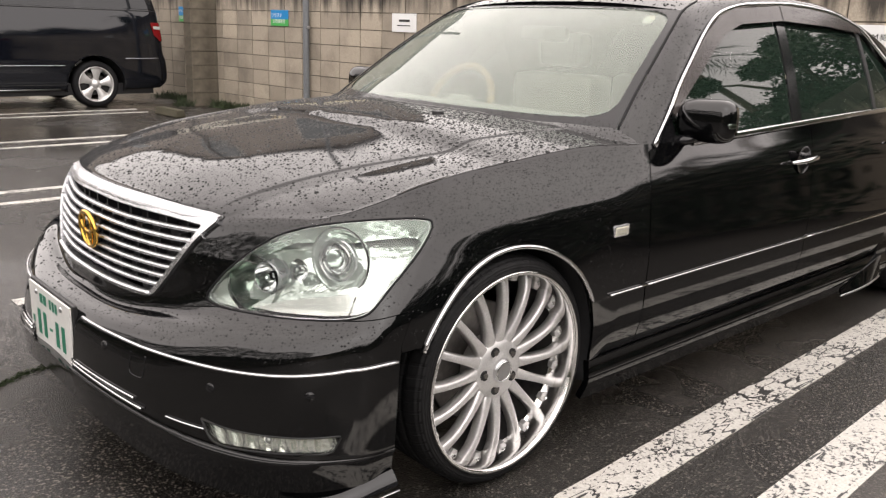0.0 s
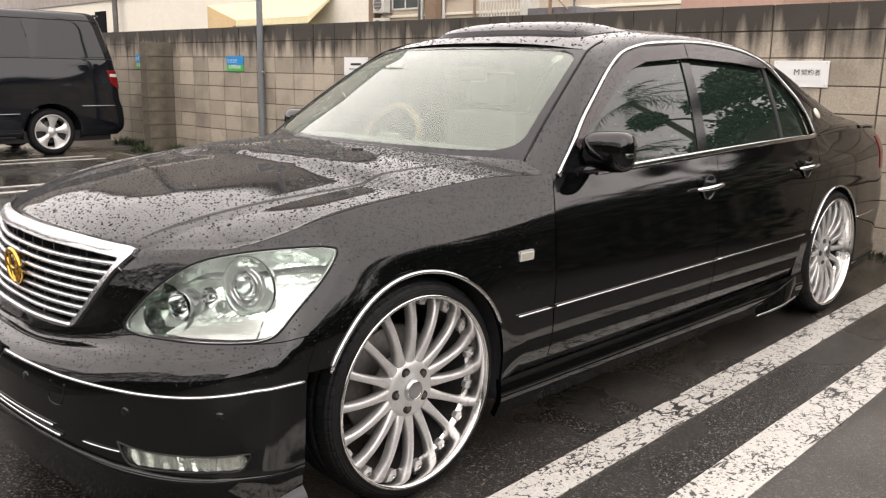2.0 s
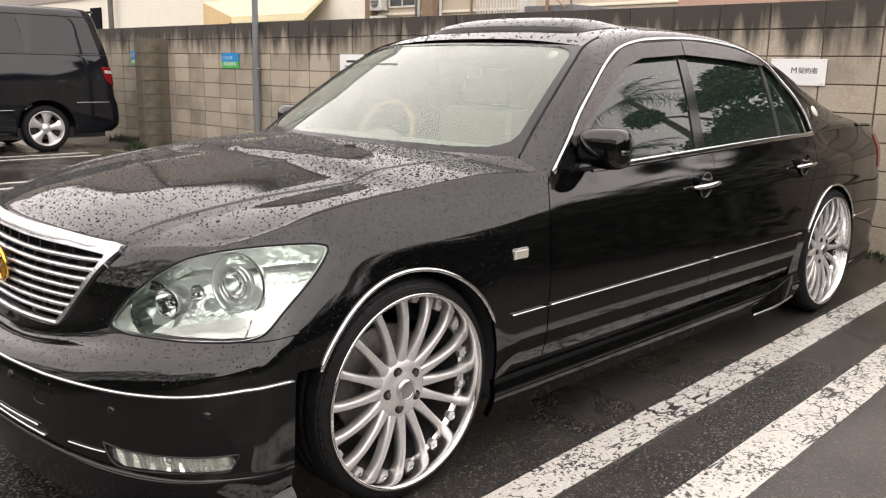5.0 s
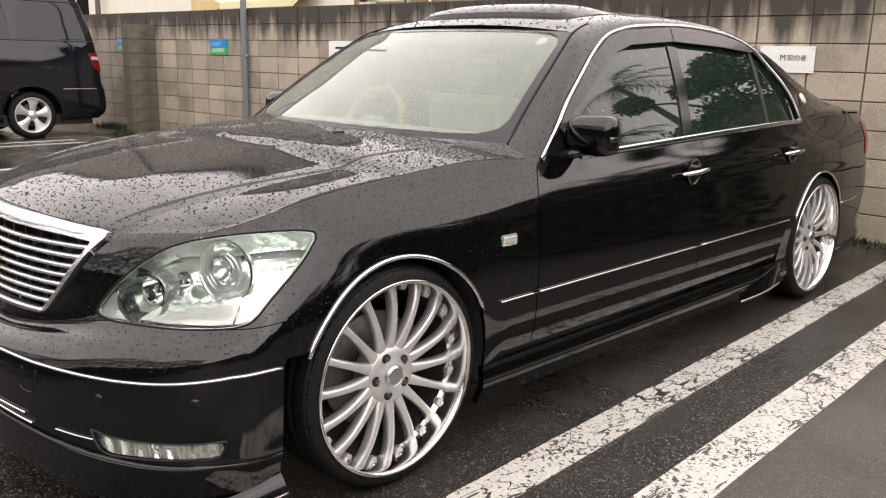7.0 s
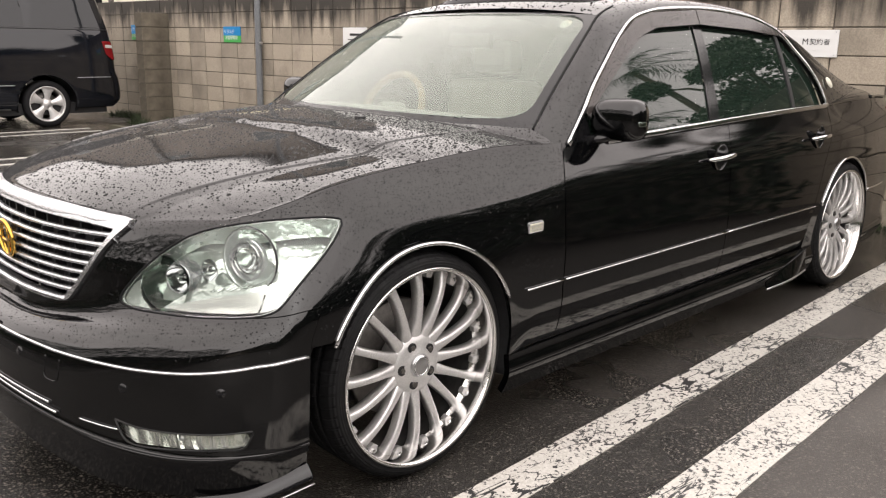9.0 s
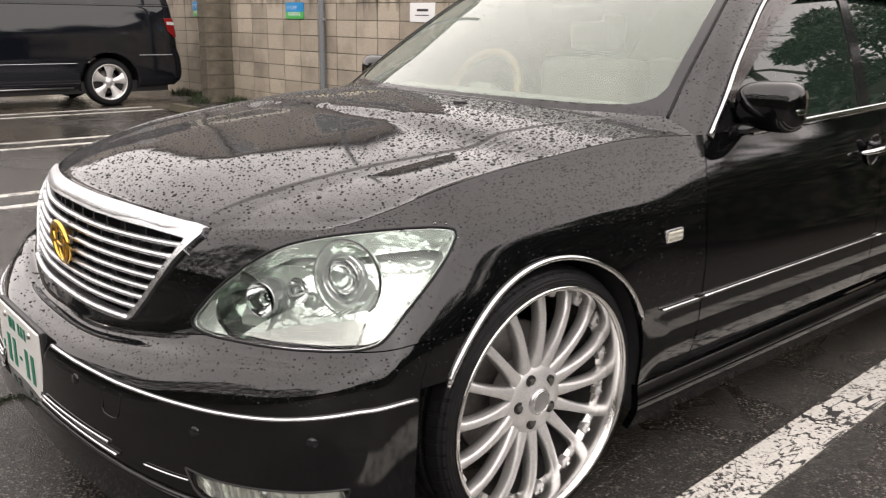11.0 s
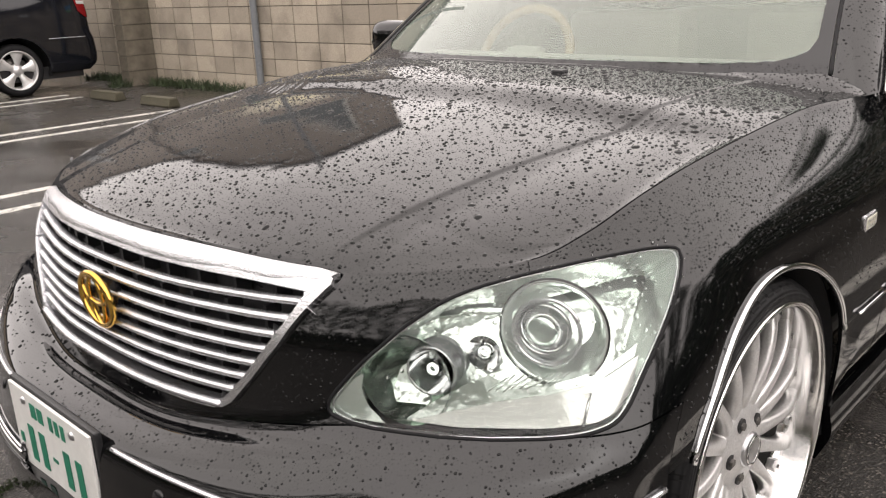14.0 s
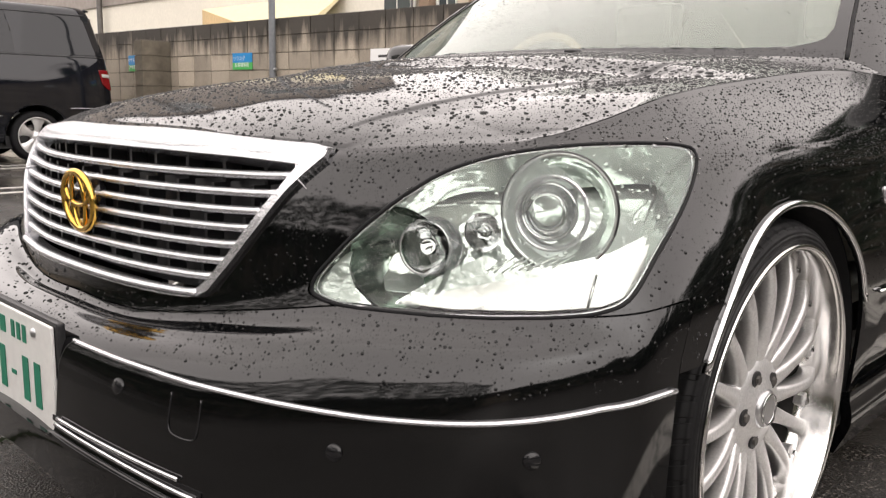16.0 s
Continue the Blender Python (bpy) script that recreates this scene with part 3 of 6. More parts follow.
def hood_grid(nu=120):
    t = HOOD_T[:, None]
    w = abs(t)
    u = np.linspace(0, 1, nu)[None, :] ** 1.25
    fx, fy, zf = both_ways(FRONT_EDGE[:, 0]), both_ways(abs(FRONT_EDGE[:, 1])), both_ways(FRONT_EDGE[:, 2])
    bx = 0.40 + 0.17 * w ** 2
    x = fx + (bx - fx) * u
    es = edge[:, 0] > -.45
    ye = np.interp(x, edge[es, 0], abs(edge[es, 1]))
    y = np.clip(fy + w * (ye - .7055) * np.maximum(np.clip(u * 14, 0, 1), np.clip((w - .88) / .12, 0, 1)), 0, np.maximum(ye - .0022, fy))
    zc = eased(x, HOOD_X, HOOD_Z)
    ze = np.interp(x, np.r_[-.70, edge[es, 0]], np.r_[.70, edge[es, 2]])
    drop = zc - ze - .001
    z = zc - drop * (y / np.maximum(ye, .6)) ** 2.2
    d = np.hypot(x - fx, y - fy)
    behind = np.clip((.70 - w) / .08, 0, 1)
    roll = zf + .006 * behind + 0.152 * (np.sqrt(np.maximum(d, 0) + .003) - .0548)
    k = 0.012
    z = np.where(x < 0.1, -k * np.log(np.exp(-z / k) + np.exp(-roll / k)) + k * 0.1 * behind, z)
    z[:, 0] = (zf + .005 * behind)[:, 0]
    rim = np.clip((w - .955) / .045, 0, 1) ** 1.5 * np.clip((x + .446) / .006, 0, 1)
    z = z * (1 - rim) + (ze + .0005) * rim
    g = np.stack([x, -np.sign(t) * y, z], -1)
    # evened out, each point weighed by how near its neighbours lie
    across_ = np.linalg.norm(np.diff(g[..., :2], axis=0), axis=2) + 1e-6
    along_ = np.linalg.norm(np.diff(g[..., :2], axis=1), axis=2) + 1e-6
    ca, cb = across_[:-1, 1:-1], across_[1:, 1:-1]
    la, lb = along_[1:-1, :-1], along_[1:-1, 1:]
    for _ in range(14):
        q = g[..., 2]
        g[1:-1, 1:-1, 2] = ((q[:-2, 1:-1] * cb + q[2:, 1:-1] * ca) / (ca + cb) + (q[1:-1, :-2] * lb + q[1:-1, 2:] * la) / (la + lb)) / 2
    # the front lip tucks in under the chrome
    g[:, 0, 0] -= .007 * behind[:, 0]
    g[:, 0, 2] -= .016 * behind[:, 0]
    # pressed fold that runs back from the grille's corner
    yc = eased(x, (-.62, -.36, -.08, .274, .58), (.445, .48, .525, .585, .63))
    fold = 1 / (1 + np.exp(np.clip((y - yc) / 0.0014, -50, 50)))
    far = np.clip((x + .60) / .22, 0, 1)
    g[..., 2] += 0.0032 * fold * far * (3 - 2 * far) * np.clip(np.abs(y) / .2, .55, 1)
    return g


HOOD = hood_grid()
nose_rows = np.concatenate([NOSE[:, :0:-1] * (1, -1, 1), NOSE], axis=1)
BONNET = np.concatenate([nose_rows[:-1], HOOD.transpose(1, 0, 2)])
seam_row = len(nose_rows) - 1
side_ = abs(BONNET[seam_row, :, 1])
blend_ = (np.clip((side_ - .49) / .03, 0, 1) * np.clip((.70 - side_) / .03, 0, 1))[None, :, None]
for _ in range(40):
    mid = BONNET[seam_row - 12:seam_row + 9]
    before, after = BONNET[seam_row - 13:seam_row + 8], BONNET[seam_row - 11:seam_row + 10]
    da, db = (np.linalg.norm(mid - q, axis=2)[..., None] + 1e-6 for q in (before, after))
    BONNET[seam_row - 12:seam_row + 9] = mid + .5 * blend_ * ((before * db + after * da) / (da + db) - mid)
HOOD = BONNET[seam_row:].transpose(1, 0, 2).copy()
hood = sheet("bonnet", BONNET, PAINT, sedan, [(YZ, GRILLE, "out"), (QZ, LAMP, "out"), (((0.6, 0.8, 0), (0, 0, 1)), LAMP, "out")], thick=0.008)[0]

# ---- cabin ----
A_LINE = [(.655, -.836, .884), (.772, -.800, .976), (.861, -.769, 1.053), (.99, -.724, 1.135), (1.129, -.677, 1.222), (1.26, -.639, 1.284), (1.393, -.618, 1.315), (1.541, -.605, 1.333),
          (1.789, -.600, 1.345), (2.007, -.601, 1.343), (2.237, -.612, 1.326), (2.379, -.630, 1.298), (2.481, -.656, 1.259), (2.56, -.692, 1.192), (2.636, -.736, 1.115), (2.69, -.775, 1.035), (2.715, -.81, .95), (2.72, -.818, .925)]
B_LINE = [(.60, -.745, .925), (.70, -.715, 1.005), (.80, -.688, 1.08), (.92, -.655, 1.165), (1.03, -.622, 1.238), (1.13, -.590, 1.296), (1.26, -.560, 1.335), (1.45, -.535, 1.366), (1.75, -.515, 1.383), (2.0, -.513, 1.383),
          (2.25, -.525, 1.368), (2.42, -.54, 1.345), (2.58, -.56, 1.305), (2.78, -.585, 1.235), (2.95, -.605, 1.17), (3.15, -.63, 1.09), (3.35, -.655, 1.02), (3.50, -.67, .985)]
BASE_LINE = [(2.72, -.818, .925), (3.0, -.805, .938), (3.45, -.775, .94)]
A, B = curve([(.585, -.838, .835)] + A_LINE, 126), curve([(.53, -.762, .872)] + B_LINE, 126)
PILLAR = grid_between(A, B, 12, (0, -.012, .010))
side_frame = sheet("roof_pillar", PILLAR, PAINT, sedan, thick=0.02, mirror=True)
tail_a = curve([A_LINE[-1], (2.85, -.814, .931), (3.05, -.803, .937), (3.28, -.788, .94), (3.52, -.766, .941)], 12)
sheet("pillar_base", grid_between(tail_a, PILLAR[:, -1], 10, (0, -.006, .006)), PAINT, sedan, thick=0.01, mirror=True)
roof_edge = curve([p for p in B_LINE[5:13]], 40)
top = np.stack([np.stack([roof_edge[:, 0], roof_edge[:, 1] * -k, roof_edge[:, 2] + 0.034 * (1 - abs(k) ** 2.4)], 1) for k in np.linspace(1, -1, 33)])
roof = sheet("roof", top, PAINT, sedan, thick=0.02)[0]
screen_edge = curve(B_LINE[:6], 24)
glass = np.stack([np.stack([screen_edge[:, 0] - 0.20 * (1 - abs(k) ** 2.2) * np.linspace(1, .32, 24), screen_edge[:, 1] * -k * 0.985, screen_edge[:, 2] + 0.012 * (1 - k * k)], 1) for k in np.linspace(1, -1, 33)])
SCREEN_P = glass
screen = sheet("windscreen", glass, SCREEN, sedan, thick=0.005)[0]
screen.visible_shadow = False
back_edge = curve(B_LINE[12:], 24)
glass = np.stack([np.stack([back_edge[:, 0] + 0.10 * (1 - abs(k) ** 2.2) * np.linspace(.4, 1, 24), back_edge[:, 1] * -k * 0.985, back_edge[:, 2] + 0.02 * (1 - k * k)], 1) for k in np.linspace(1, -1, 25)])
sheet("rear_window", glass, TINT, sedan, thick=0.005)
# boot lid
bx = np.linspace(3.45, 4.06, 16)
boot = np.stack([np.stack([bx, np.interp(bx, (3.45, 3.85, 4.06), (.775, .71, .56)) * -k, .985 - 0.03 * abs(k) ** 3 - 0.05 * ((bx - 3.45) / .6) ** 2.5], 1) for k in np.linspace(1, -1, 25)])
sheet("boot_lid", boot, PAINT, sedan, thick=0.01)


# side glass: a grid on the tumblehome, trimmed to each pane
def tumble(z):
    k = np.clip((np.asarray(z) - .80) / .54, 0, 1)
    return -.857 + .180 * k + .077 * k ** 2


gx, gz = np.meshgrid(np.linspace(.6, 2.8, 300), np.linspace(.84, 1.36, 120))
GL = np.stack([gx, tumble(gz) + 0.012, gz], -1)
FRONT_PANE = [(.70, .885), (.87, 1.055), (1.0, 1.13), (1.14, 1.215), (1.27, 1.275), (1.40, 1.305), (1.735, 1.33), (1.60, .895)]
REAR_PANE = [(1.80, 1.33), (2.0, 1.33), (2.24, 1.31), (2.40, 1.28), (2.44, 1.25), (2.375, .915), (1.68, .902)]
QUARTER_PANE = [(2.47, 1.245), (2.55, 1.185), (2.63, 1.11), (2.68, 1.035), (2.70, .92), (2.405, .915)]
for nm, poly in (("front_side_window", FRONT_PANE), ("rear_side_window", REAR_PANE), ("quarter_window", QUARTER_PANE)):
    sheet(nm, GL, TINT, sedan, [(XZ, np.array(poly), "in")], 0.004, mirror=True)
pillar = [(1.735, 1.335), (1.80, 1.335), (1.68, .90), (1.60, .893)]
sheet("centre_pillar", GL + (0, -.006, 0), GLOSS_BLACK, sedan, [(XZ, np.array(pillar), "in")], 0.004, mirror=True)
sheet("pane_divider", GL + (0, -.006, 0), TRIM_BLACK, sedan, [(XZ, np.array([(2.44, 1.25), (2.47, 1.245), (2.405, .915), (2.375, .915)]), "in")], 0.006, mirror=True)


def both(points):
    p = np.asarray(points, float)
    return (p, p * (1, -1, 1))


for c in both(curve(A_LINE, 90) + (0, -.006, 0)):
    rod("window_chrome", c, 0.011, CHROME, sedan, "bright chrome window surround", up=(0, 1, 0), flat=0.5)
belt = [(.87, -.8425, .882), (1.1, -.843, .889), (1.72, -.838, .907), (2.3, -.831, .922), (2.72, -.826, .929)]
for c in both(curve(belt, 60)):
    rod("belt_chrome", c, 0.012, CHROME, sedan, flat=0.45, up=(0, 1, 0))


# ---- wheels ----
def spoke_mesh():
    """One curved spoke, rising from the hub to the rim."""
    n = 12
    rr = np.linspace(0.060, 0.262, n)
    depth = spline(np.array([[.044], [.033], [.027], [.028], [.040]]), np.linspace(0, 4, n))[:, 0]
    wide = np.interp(rr, (0.06, 0.09, 0.13, 0.18, 0.235, 0.262), (0.0180, 0.0155, 0.0118, 0.0102, 0.0108, 0.0165))
    verts, faces = [], []
    ring = [(-1, 0.030), (-0.98, 0.006), (-0.80, 0.001), (0, 0.0), (0.80, 0.001), (0.98, 0.006), (1, 0.030)]
    for r, d, w in zip(rr, depth, wide):
        verts += [(k * w, d + dd, r) for k, dd in ring]
    m = len(ring)
    for i in range(n - 1):
        for j in range(m):
            faces.append((i * m + j, i * m + (j + 1) % m, (i + 1) * m + (j + 1) % m, (i + 1) * m + j))
    me = bpy.data.meshes.new("spoke")
    me.from_pydata(verts, [], faces)
    me.materials.append(ALLOY)
    me.shade_smooth()
    return me


SPOKE = spoke_mesh()
TAB = bpy.data.meshes.new("rivet_tab")
bm = box_mesh(-.016, .016, .049, .068, .243, .2655, .003)
for v in bm.verts:
    if v.co.z < .255:
        v.co.x *= .6
bm.to_mesh(TAB)
bm.free()
TAB.materials.append(ALLOY)
TYRE_PROFILE = [(.272, .012), (.284, .0), (.300, .002), (.312, .012), (.3205, .030), (.322, .05), (.322, .058), (.315, .060), (.315, .068), (.322, .070), (.322, .105), (.315, .107), (.315, .115), (.322, .117), (.322, .15), (.315, .152), (.315, .16), (.322, .162), (.322, .17), (.3205, .20), (.312, .218), (.295, .228), (.272, .222)]
RIM_PROFILE = [(.281, .006), (.2835, -.002), (.280, -.006), (.274, -.004), (.270, .004), (.266, .022), (.262, .045), (.258, .060), (.250, .066), (.246, .10), (.243, .20), (.272, .222)]


def wheel(name, x, y, z, turn, camber=0.0):
    w = raw("wheel", *lathe(RIM_PROFILE[:9], 96), LIP, sedan, "multi-spoke alloy wheel with a polished lip")
    raw("barrel", *lathe(RIM_PROFILE[8:], 64), BARREL, w, "dark inner barrel of the rim")
    raw("tyre", *lathe(TYRE_PROFILE, 96), TYRE, w, "low-profile black tyre")
    for k in range(16):
        a = 2 * math.pi * (k + 0.05) / 16
        o = linked("spoke", SPOKE, ALLOY, w)
        o.matrix_basis = Matrix.Rotation(a, 4, "Y")
    raw("hub", *lathe([(.0, .028), (.036, .028), (.040, .030), (.058, .036), (.082, .040), (.088, .048), (.088, .10), (.0, .10)], 48), ALLOY, w)
    raw("centre_cap", *lathe([(.0, .017), (.020, .018), (.030, .020), (.033, .024), (.034, .034)], 32), SATIN, w, "silver centre cap")
    raw("cap_ring", *lathe([(.024, .0185), (.026, .016), (.028, .0185)], 32), CHROME, w)
    for k in range(5):
        a = 2 * math.pi * (k + 0.7) / 5
        bm = bmesh.new()
        c = Vector((math.sin(a) * 0.057, 0, math.cos(a) * 0.057))
        # flat black disc stands in for the shade inside the lug hole
        cyl(bm, c + Vector((0, .0375, 0)), c + Vector((0, .0335, 0)), 0.0145, n=18)
        part("lug_pocket", bm, TRIM_BLACK, w)
        bm = bmesh.new()
        cyl(bm, c + Vector((0, .036, 0)), c + Vector((0, .029, 0)), 0.0085, 0.0075, n=6)
        part("lug_nut", bm, IRON, w)
    for k in range(16):
        a = 2 * math.pi * (k + 0.55) / 16
        bm = bmesh.new()
        c = Vector((math.sin(a) * 0.2595, 0, math.cos(a) * 0.2595))
        cyl(bm, c + Vector((0, .056, 0)), c + Vector((0, .044, 0)), 0.0055, 0.0045, n=8)
        part("rivet", bm, CHROME, w)
        o = linked("rivet_tab", TAB, ALLOY, w)
        o.matrix_basis = Matrix.Rotation(a, 4, "Y")
    raw("brake_disc", *lathe([(.06, .125), (.165, .125), (.168, .13), (.168, .15), (.06, .15)], 48), IRON, w)
    bm = bmesh.new()
    box(bm, -0.05, 0.05, 0.105, 0.175, 0.10, 0.18, 0.012)
    bmesh.ops.rotate(bm, verts=bm.verts, cent=(0, 0, 0), matrix=Matrix.Rotation(radians(70), 3, "Y"))
    part("brake_caliper", bm, IRON, w)
    w.matrix_basis = pose(x, y, z, camber, 0, turn)
    return w


wheel("wheel", 0, -.893, .322, 0)
wheel("wheel", 2.925, -.893, .322, 0)
wheel("wheel", 0, .893, .322, 180)
wheel("wheel", 2.925, .893, .322, 180)
FLANK_F, FLANK_R = body(srange(5.5, 9, 40), srange(2, 7.5, 40)).reshape(-1, 3), body(srange(12.5, 15.5, 40), srange(2, 7.5, 40)).reshape(-1, 3)
# dark liners inside the arches, and the chrome arch edges
for cx, poly in ((-.005, ARCH_F), (2.90, ARCH_R)):
    a = np.linspace(radians(-18), radians(198), 40)
    for sgn in (-1, 1):
        line = np.stack([cx + np.where(np.cos(a) < 0, .402 if cx < 1 else .356, .356) * np.cos(a), np.full(40, sgn * .885), .318 + .358 * np.sin(a)], 1)
        deep = line * (1, 0, 1) + np.array((0, sgn * .55, 0))
        liner = raw("wheel_arch_liner", np.vstack([line, deep]), [(q, q + 1, q + 41, q + 40) for q in range(39)], RUBBER, sedan)
        liner.modifiers.new("thickness", "SOLIDIFY").thickness = .006
        a2 = np.linspace(radians(25), radians(155), 40)
        near = FLANK_F if cx < 1 else FLANK_R
        yy = np.array([-near[np.argmin((near[:, 0] - cx - .352 * math.cos(q)) ** 2 + (near[:, 2] - .318 - .352 * math.sin(q)) ** 2), 1] + .002 for q in a2])
        yy = np.convolve(np.r_[[yy[0]] * 2, yy, [yy[-1]] * 2], np.ones(5) / 5, 'valid')
        rod("arch_chrome", np.stack([cx + .352 * np.cos(a2), sgn * yy, .318 + .352 * np.sin(a2)], 1), 0.0065, CHROME, sedan, "chrome wheel arch moulding", up=(0, 1, 0))
# floor pan closes the underside
part("floor_pan", box_mesh(-.5, 3.9, -.72, .72, .20, .26, 0.02), TRIM_BLACK, sedan)


# ---- fittings of the sedan ----
def outward(P):
    """Unit normals of a grid, away from the car's inside."""
    n = np.cross(np.gradient(P, axis=0), np.gradient(P, axis=1))
    n /= np.linalg.norm(n, axis=2)[..., None] + 1e-12
    if (n * (P - np.array([1.6, 0, .55]))).sum() < 0:
        n = -n
    return n


DENSE_S, DENSE_R = np.linspace(0, 9, 500), np.linspace(0, 8, 220)
DENSE = body(DENSE_S, DENSE_R)
DENSE_N = outward(DENSE)


def spot(q, z, out=0.0):
    """The point of the left front corner at (q, z) of the lamp's plane, moved outwards, and the normal there."""
    d = (DENSE[..., 0] * 0.6 - DENSE[..., 1] * 0.8 - q) ** 2 + (DENSE[..., 2] - z) ** 2
    i, j = np.unravel_index(np.argmin(d), d.shape)
    return DENSE[i, j] + DENSE_N[i, j] * out, DENSE_N[i, j]


def at_sr(s, r, out=0.0):
    i, j = np.argmin(abs(DENSE_R - r)), np.argmin(abs(DENSE_S - s))
    return body([s], [r])[0, 0] + DENSE_N[i, j] * out


def level(z, y):
    """x of the nose at the height z and the side distance y."""
    pts = []
    for j in range(0, 200, 3):
        col = DENSE[100:, j]
        k = np.argmax(col[:, 2] >= z)
        pts.append((abs(col[k, 1]), col[k, 0]))
    pts = sorted(pts)
    return np.interp(abs(y), [p[0] for p in pts], [p[1] for p in pts])


# grille
INNER_HALF = [(0, .741), (-.2, .740), (-.36, .736), (-.458, .731), (-.443, .697), (-.413, .650), (-.372, .594), (-.333, .551), (-.318, .543), (-.25, .540), (0, .539)]
INNER = np.array(INNER_HALF + [(-y, z) for y, z in INNER_HALF[-2:0:-1]])
half = body(srange(0, 3.4, 60), srange(5.0, 8.0, 50))
half = np.concatenate([half[:1] + np.array((-.001 * k, 0, -.004 * k)) for k in (5, 4, 3, 2, 1)] + [half])
whole = np.concatenate([half[:, :0:-1] * (1, -1, 1), half], axis=1)
wn_ = outward(whole)
grille = sheet("grille", whole + wn_ * 0.011, BEADED, sedan, [(YZ, GRILLE, "in"), (YZ, INNER, "out")], 0.03, "wide chrome radiator grille")[0]
sheet("grille_backing", (whole - wn_ * 0.055)[::3, ::3], TRIM_BLACK, grille, [(YZ, GRILLE, "in")], 0.004)
# one wide slanting chrome band along the top, pointed at its ends
cy = np.linspace(-1, 1, 121)
tip = np.clip((abs(cy) - .93) / .07, 0, 1)
ring_y = np.r_[NOSE[-1, ::-1, 1], -NOSE[-1, 1:, 1]]
ring_x, ring_z = (np.r_[NOSE[-1, ::-1, k], NOSE[-1, 1:, k]] for k in (0, 2))
upper = np.stack([np.interp(cy * .485, ring_y, ring_x) - .008, cy * .485, np.interp(cy * .485, ring_y, ring_z) + .005 - .006 * tip], 1)
low_y, low_z = cy * (.460 + .022 * tip), .747 - .010 * cy ** 2 + .008 * tip
lower = np.stack([np.array([level(zz, yy) for yy, zz in zip(low_y, low_z)]) - .013, low_y, low_z], 1)
lower[:, 0] = np.polyval(np.polyfit(cy, lower[:, 0], 8), cy)
sheet("grille_crest", grid_between(lower, upper, 12, (-.005, 0, .004)), BEADED, grille, thick=.010, flip=None)
for k in range(1, 8):
    z = .734 - .0249 * k
    wide = np.interp(z, (.541, .551, .594, .650, .697, .725), (.305, .330, .370, .410, .437, .450)) + .004
    yy = np.linspace(-wide, wide, 61)
    xx = np.array([level(z, y) for y in yy]) + 0.004
    xx = np.polyval(np.polyfit(yy, xx, 8), yy)
    zz = z + 0.004 * (abs(yy) / wide) ** 6
    rod("grille_bar", np.stack([xx, yy, zz], 1), 0.0100, BEADED, grille, n=12, flat=0.64)
yy = np.linspace(-.325, .325, 61)
xx = np.array([level(.542, y) for y in yy]) - .008
rod("grille_sill", np.stack([np.polyval(np.polyfit(yy, xx, 8), yy), yy, .535 + .004 * (abs(yy) / .325) ** 6], 1), .0095, BEADED, grille, n=12, flat=.7)
for k in range(-5, 6):
    bm = bmesh.new()
    y = k * 0.075
    for z0, z1 in ((.548, .60), (.60, .65), (.65, .695), (.695, .738)):
        box(bm, level(z1, y) + 0.012, level(z1, y) + 0.04, y - .004, y + .004, z0, z1)
    part("grille_rib", bm, TRIM_BLACK, grille)
# gold emblem: plain ring and oval
badge = sheet("emblem", whole + wn_ * 0.004, GLOSS_BLACK, sedan, [(YZ, disc_outline(0, .645, .054, 40, .046), "in")], 0.01, "oval gold emblem on the grille")[0]
ex = level(.645, 0) - 0.016
for ry, rz, rad in ((.056, .048, .0065), (.024, .046, .0045)):
    a = np.linspace(0, 2 * np.pi, 48, endpoint=False)
    rod("emblem_ring", np.stack([np.full(48, ex) + 0.012 * (np.sin(a) * rz / .05 * -0.3), ry * np.cos(a), .645 + rz * np.sin(a)], 1), rad, GOLD, badge, up=(1, 0, 0), closed=True)
a = np.linspace(0, np.pi, 24)
rod("emblem_ring", np.stack([np.full(24, ex), .050 * np.cos(a), .660 - .030 * np.sin(a) + 0.008], 1), .0045, GOLD, badge, up=(1, 0, 0))

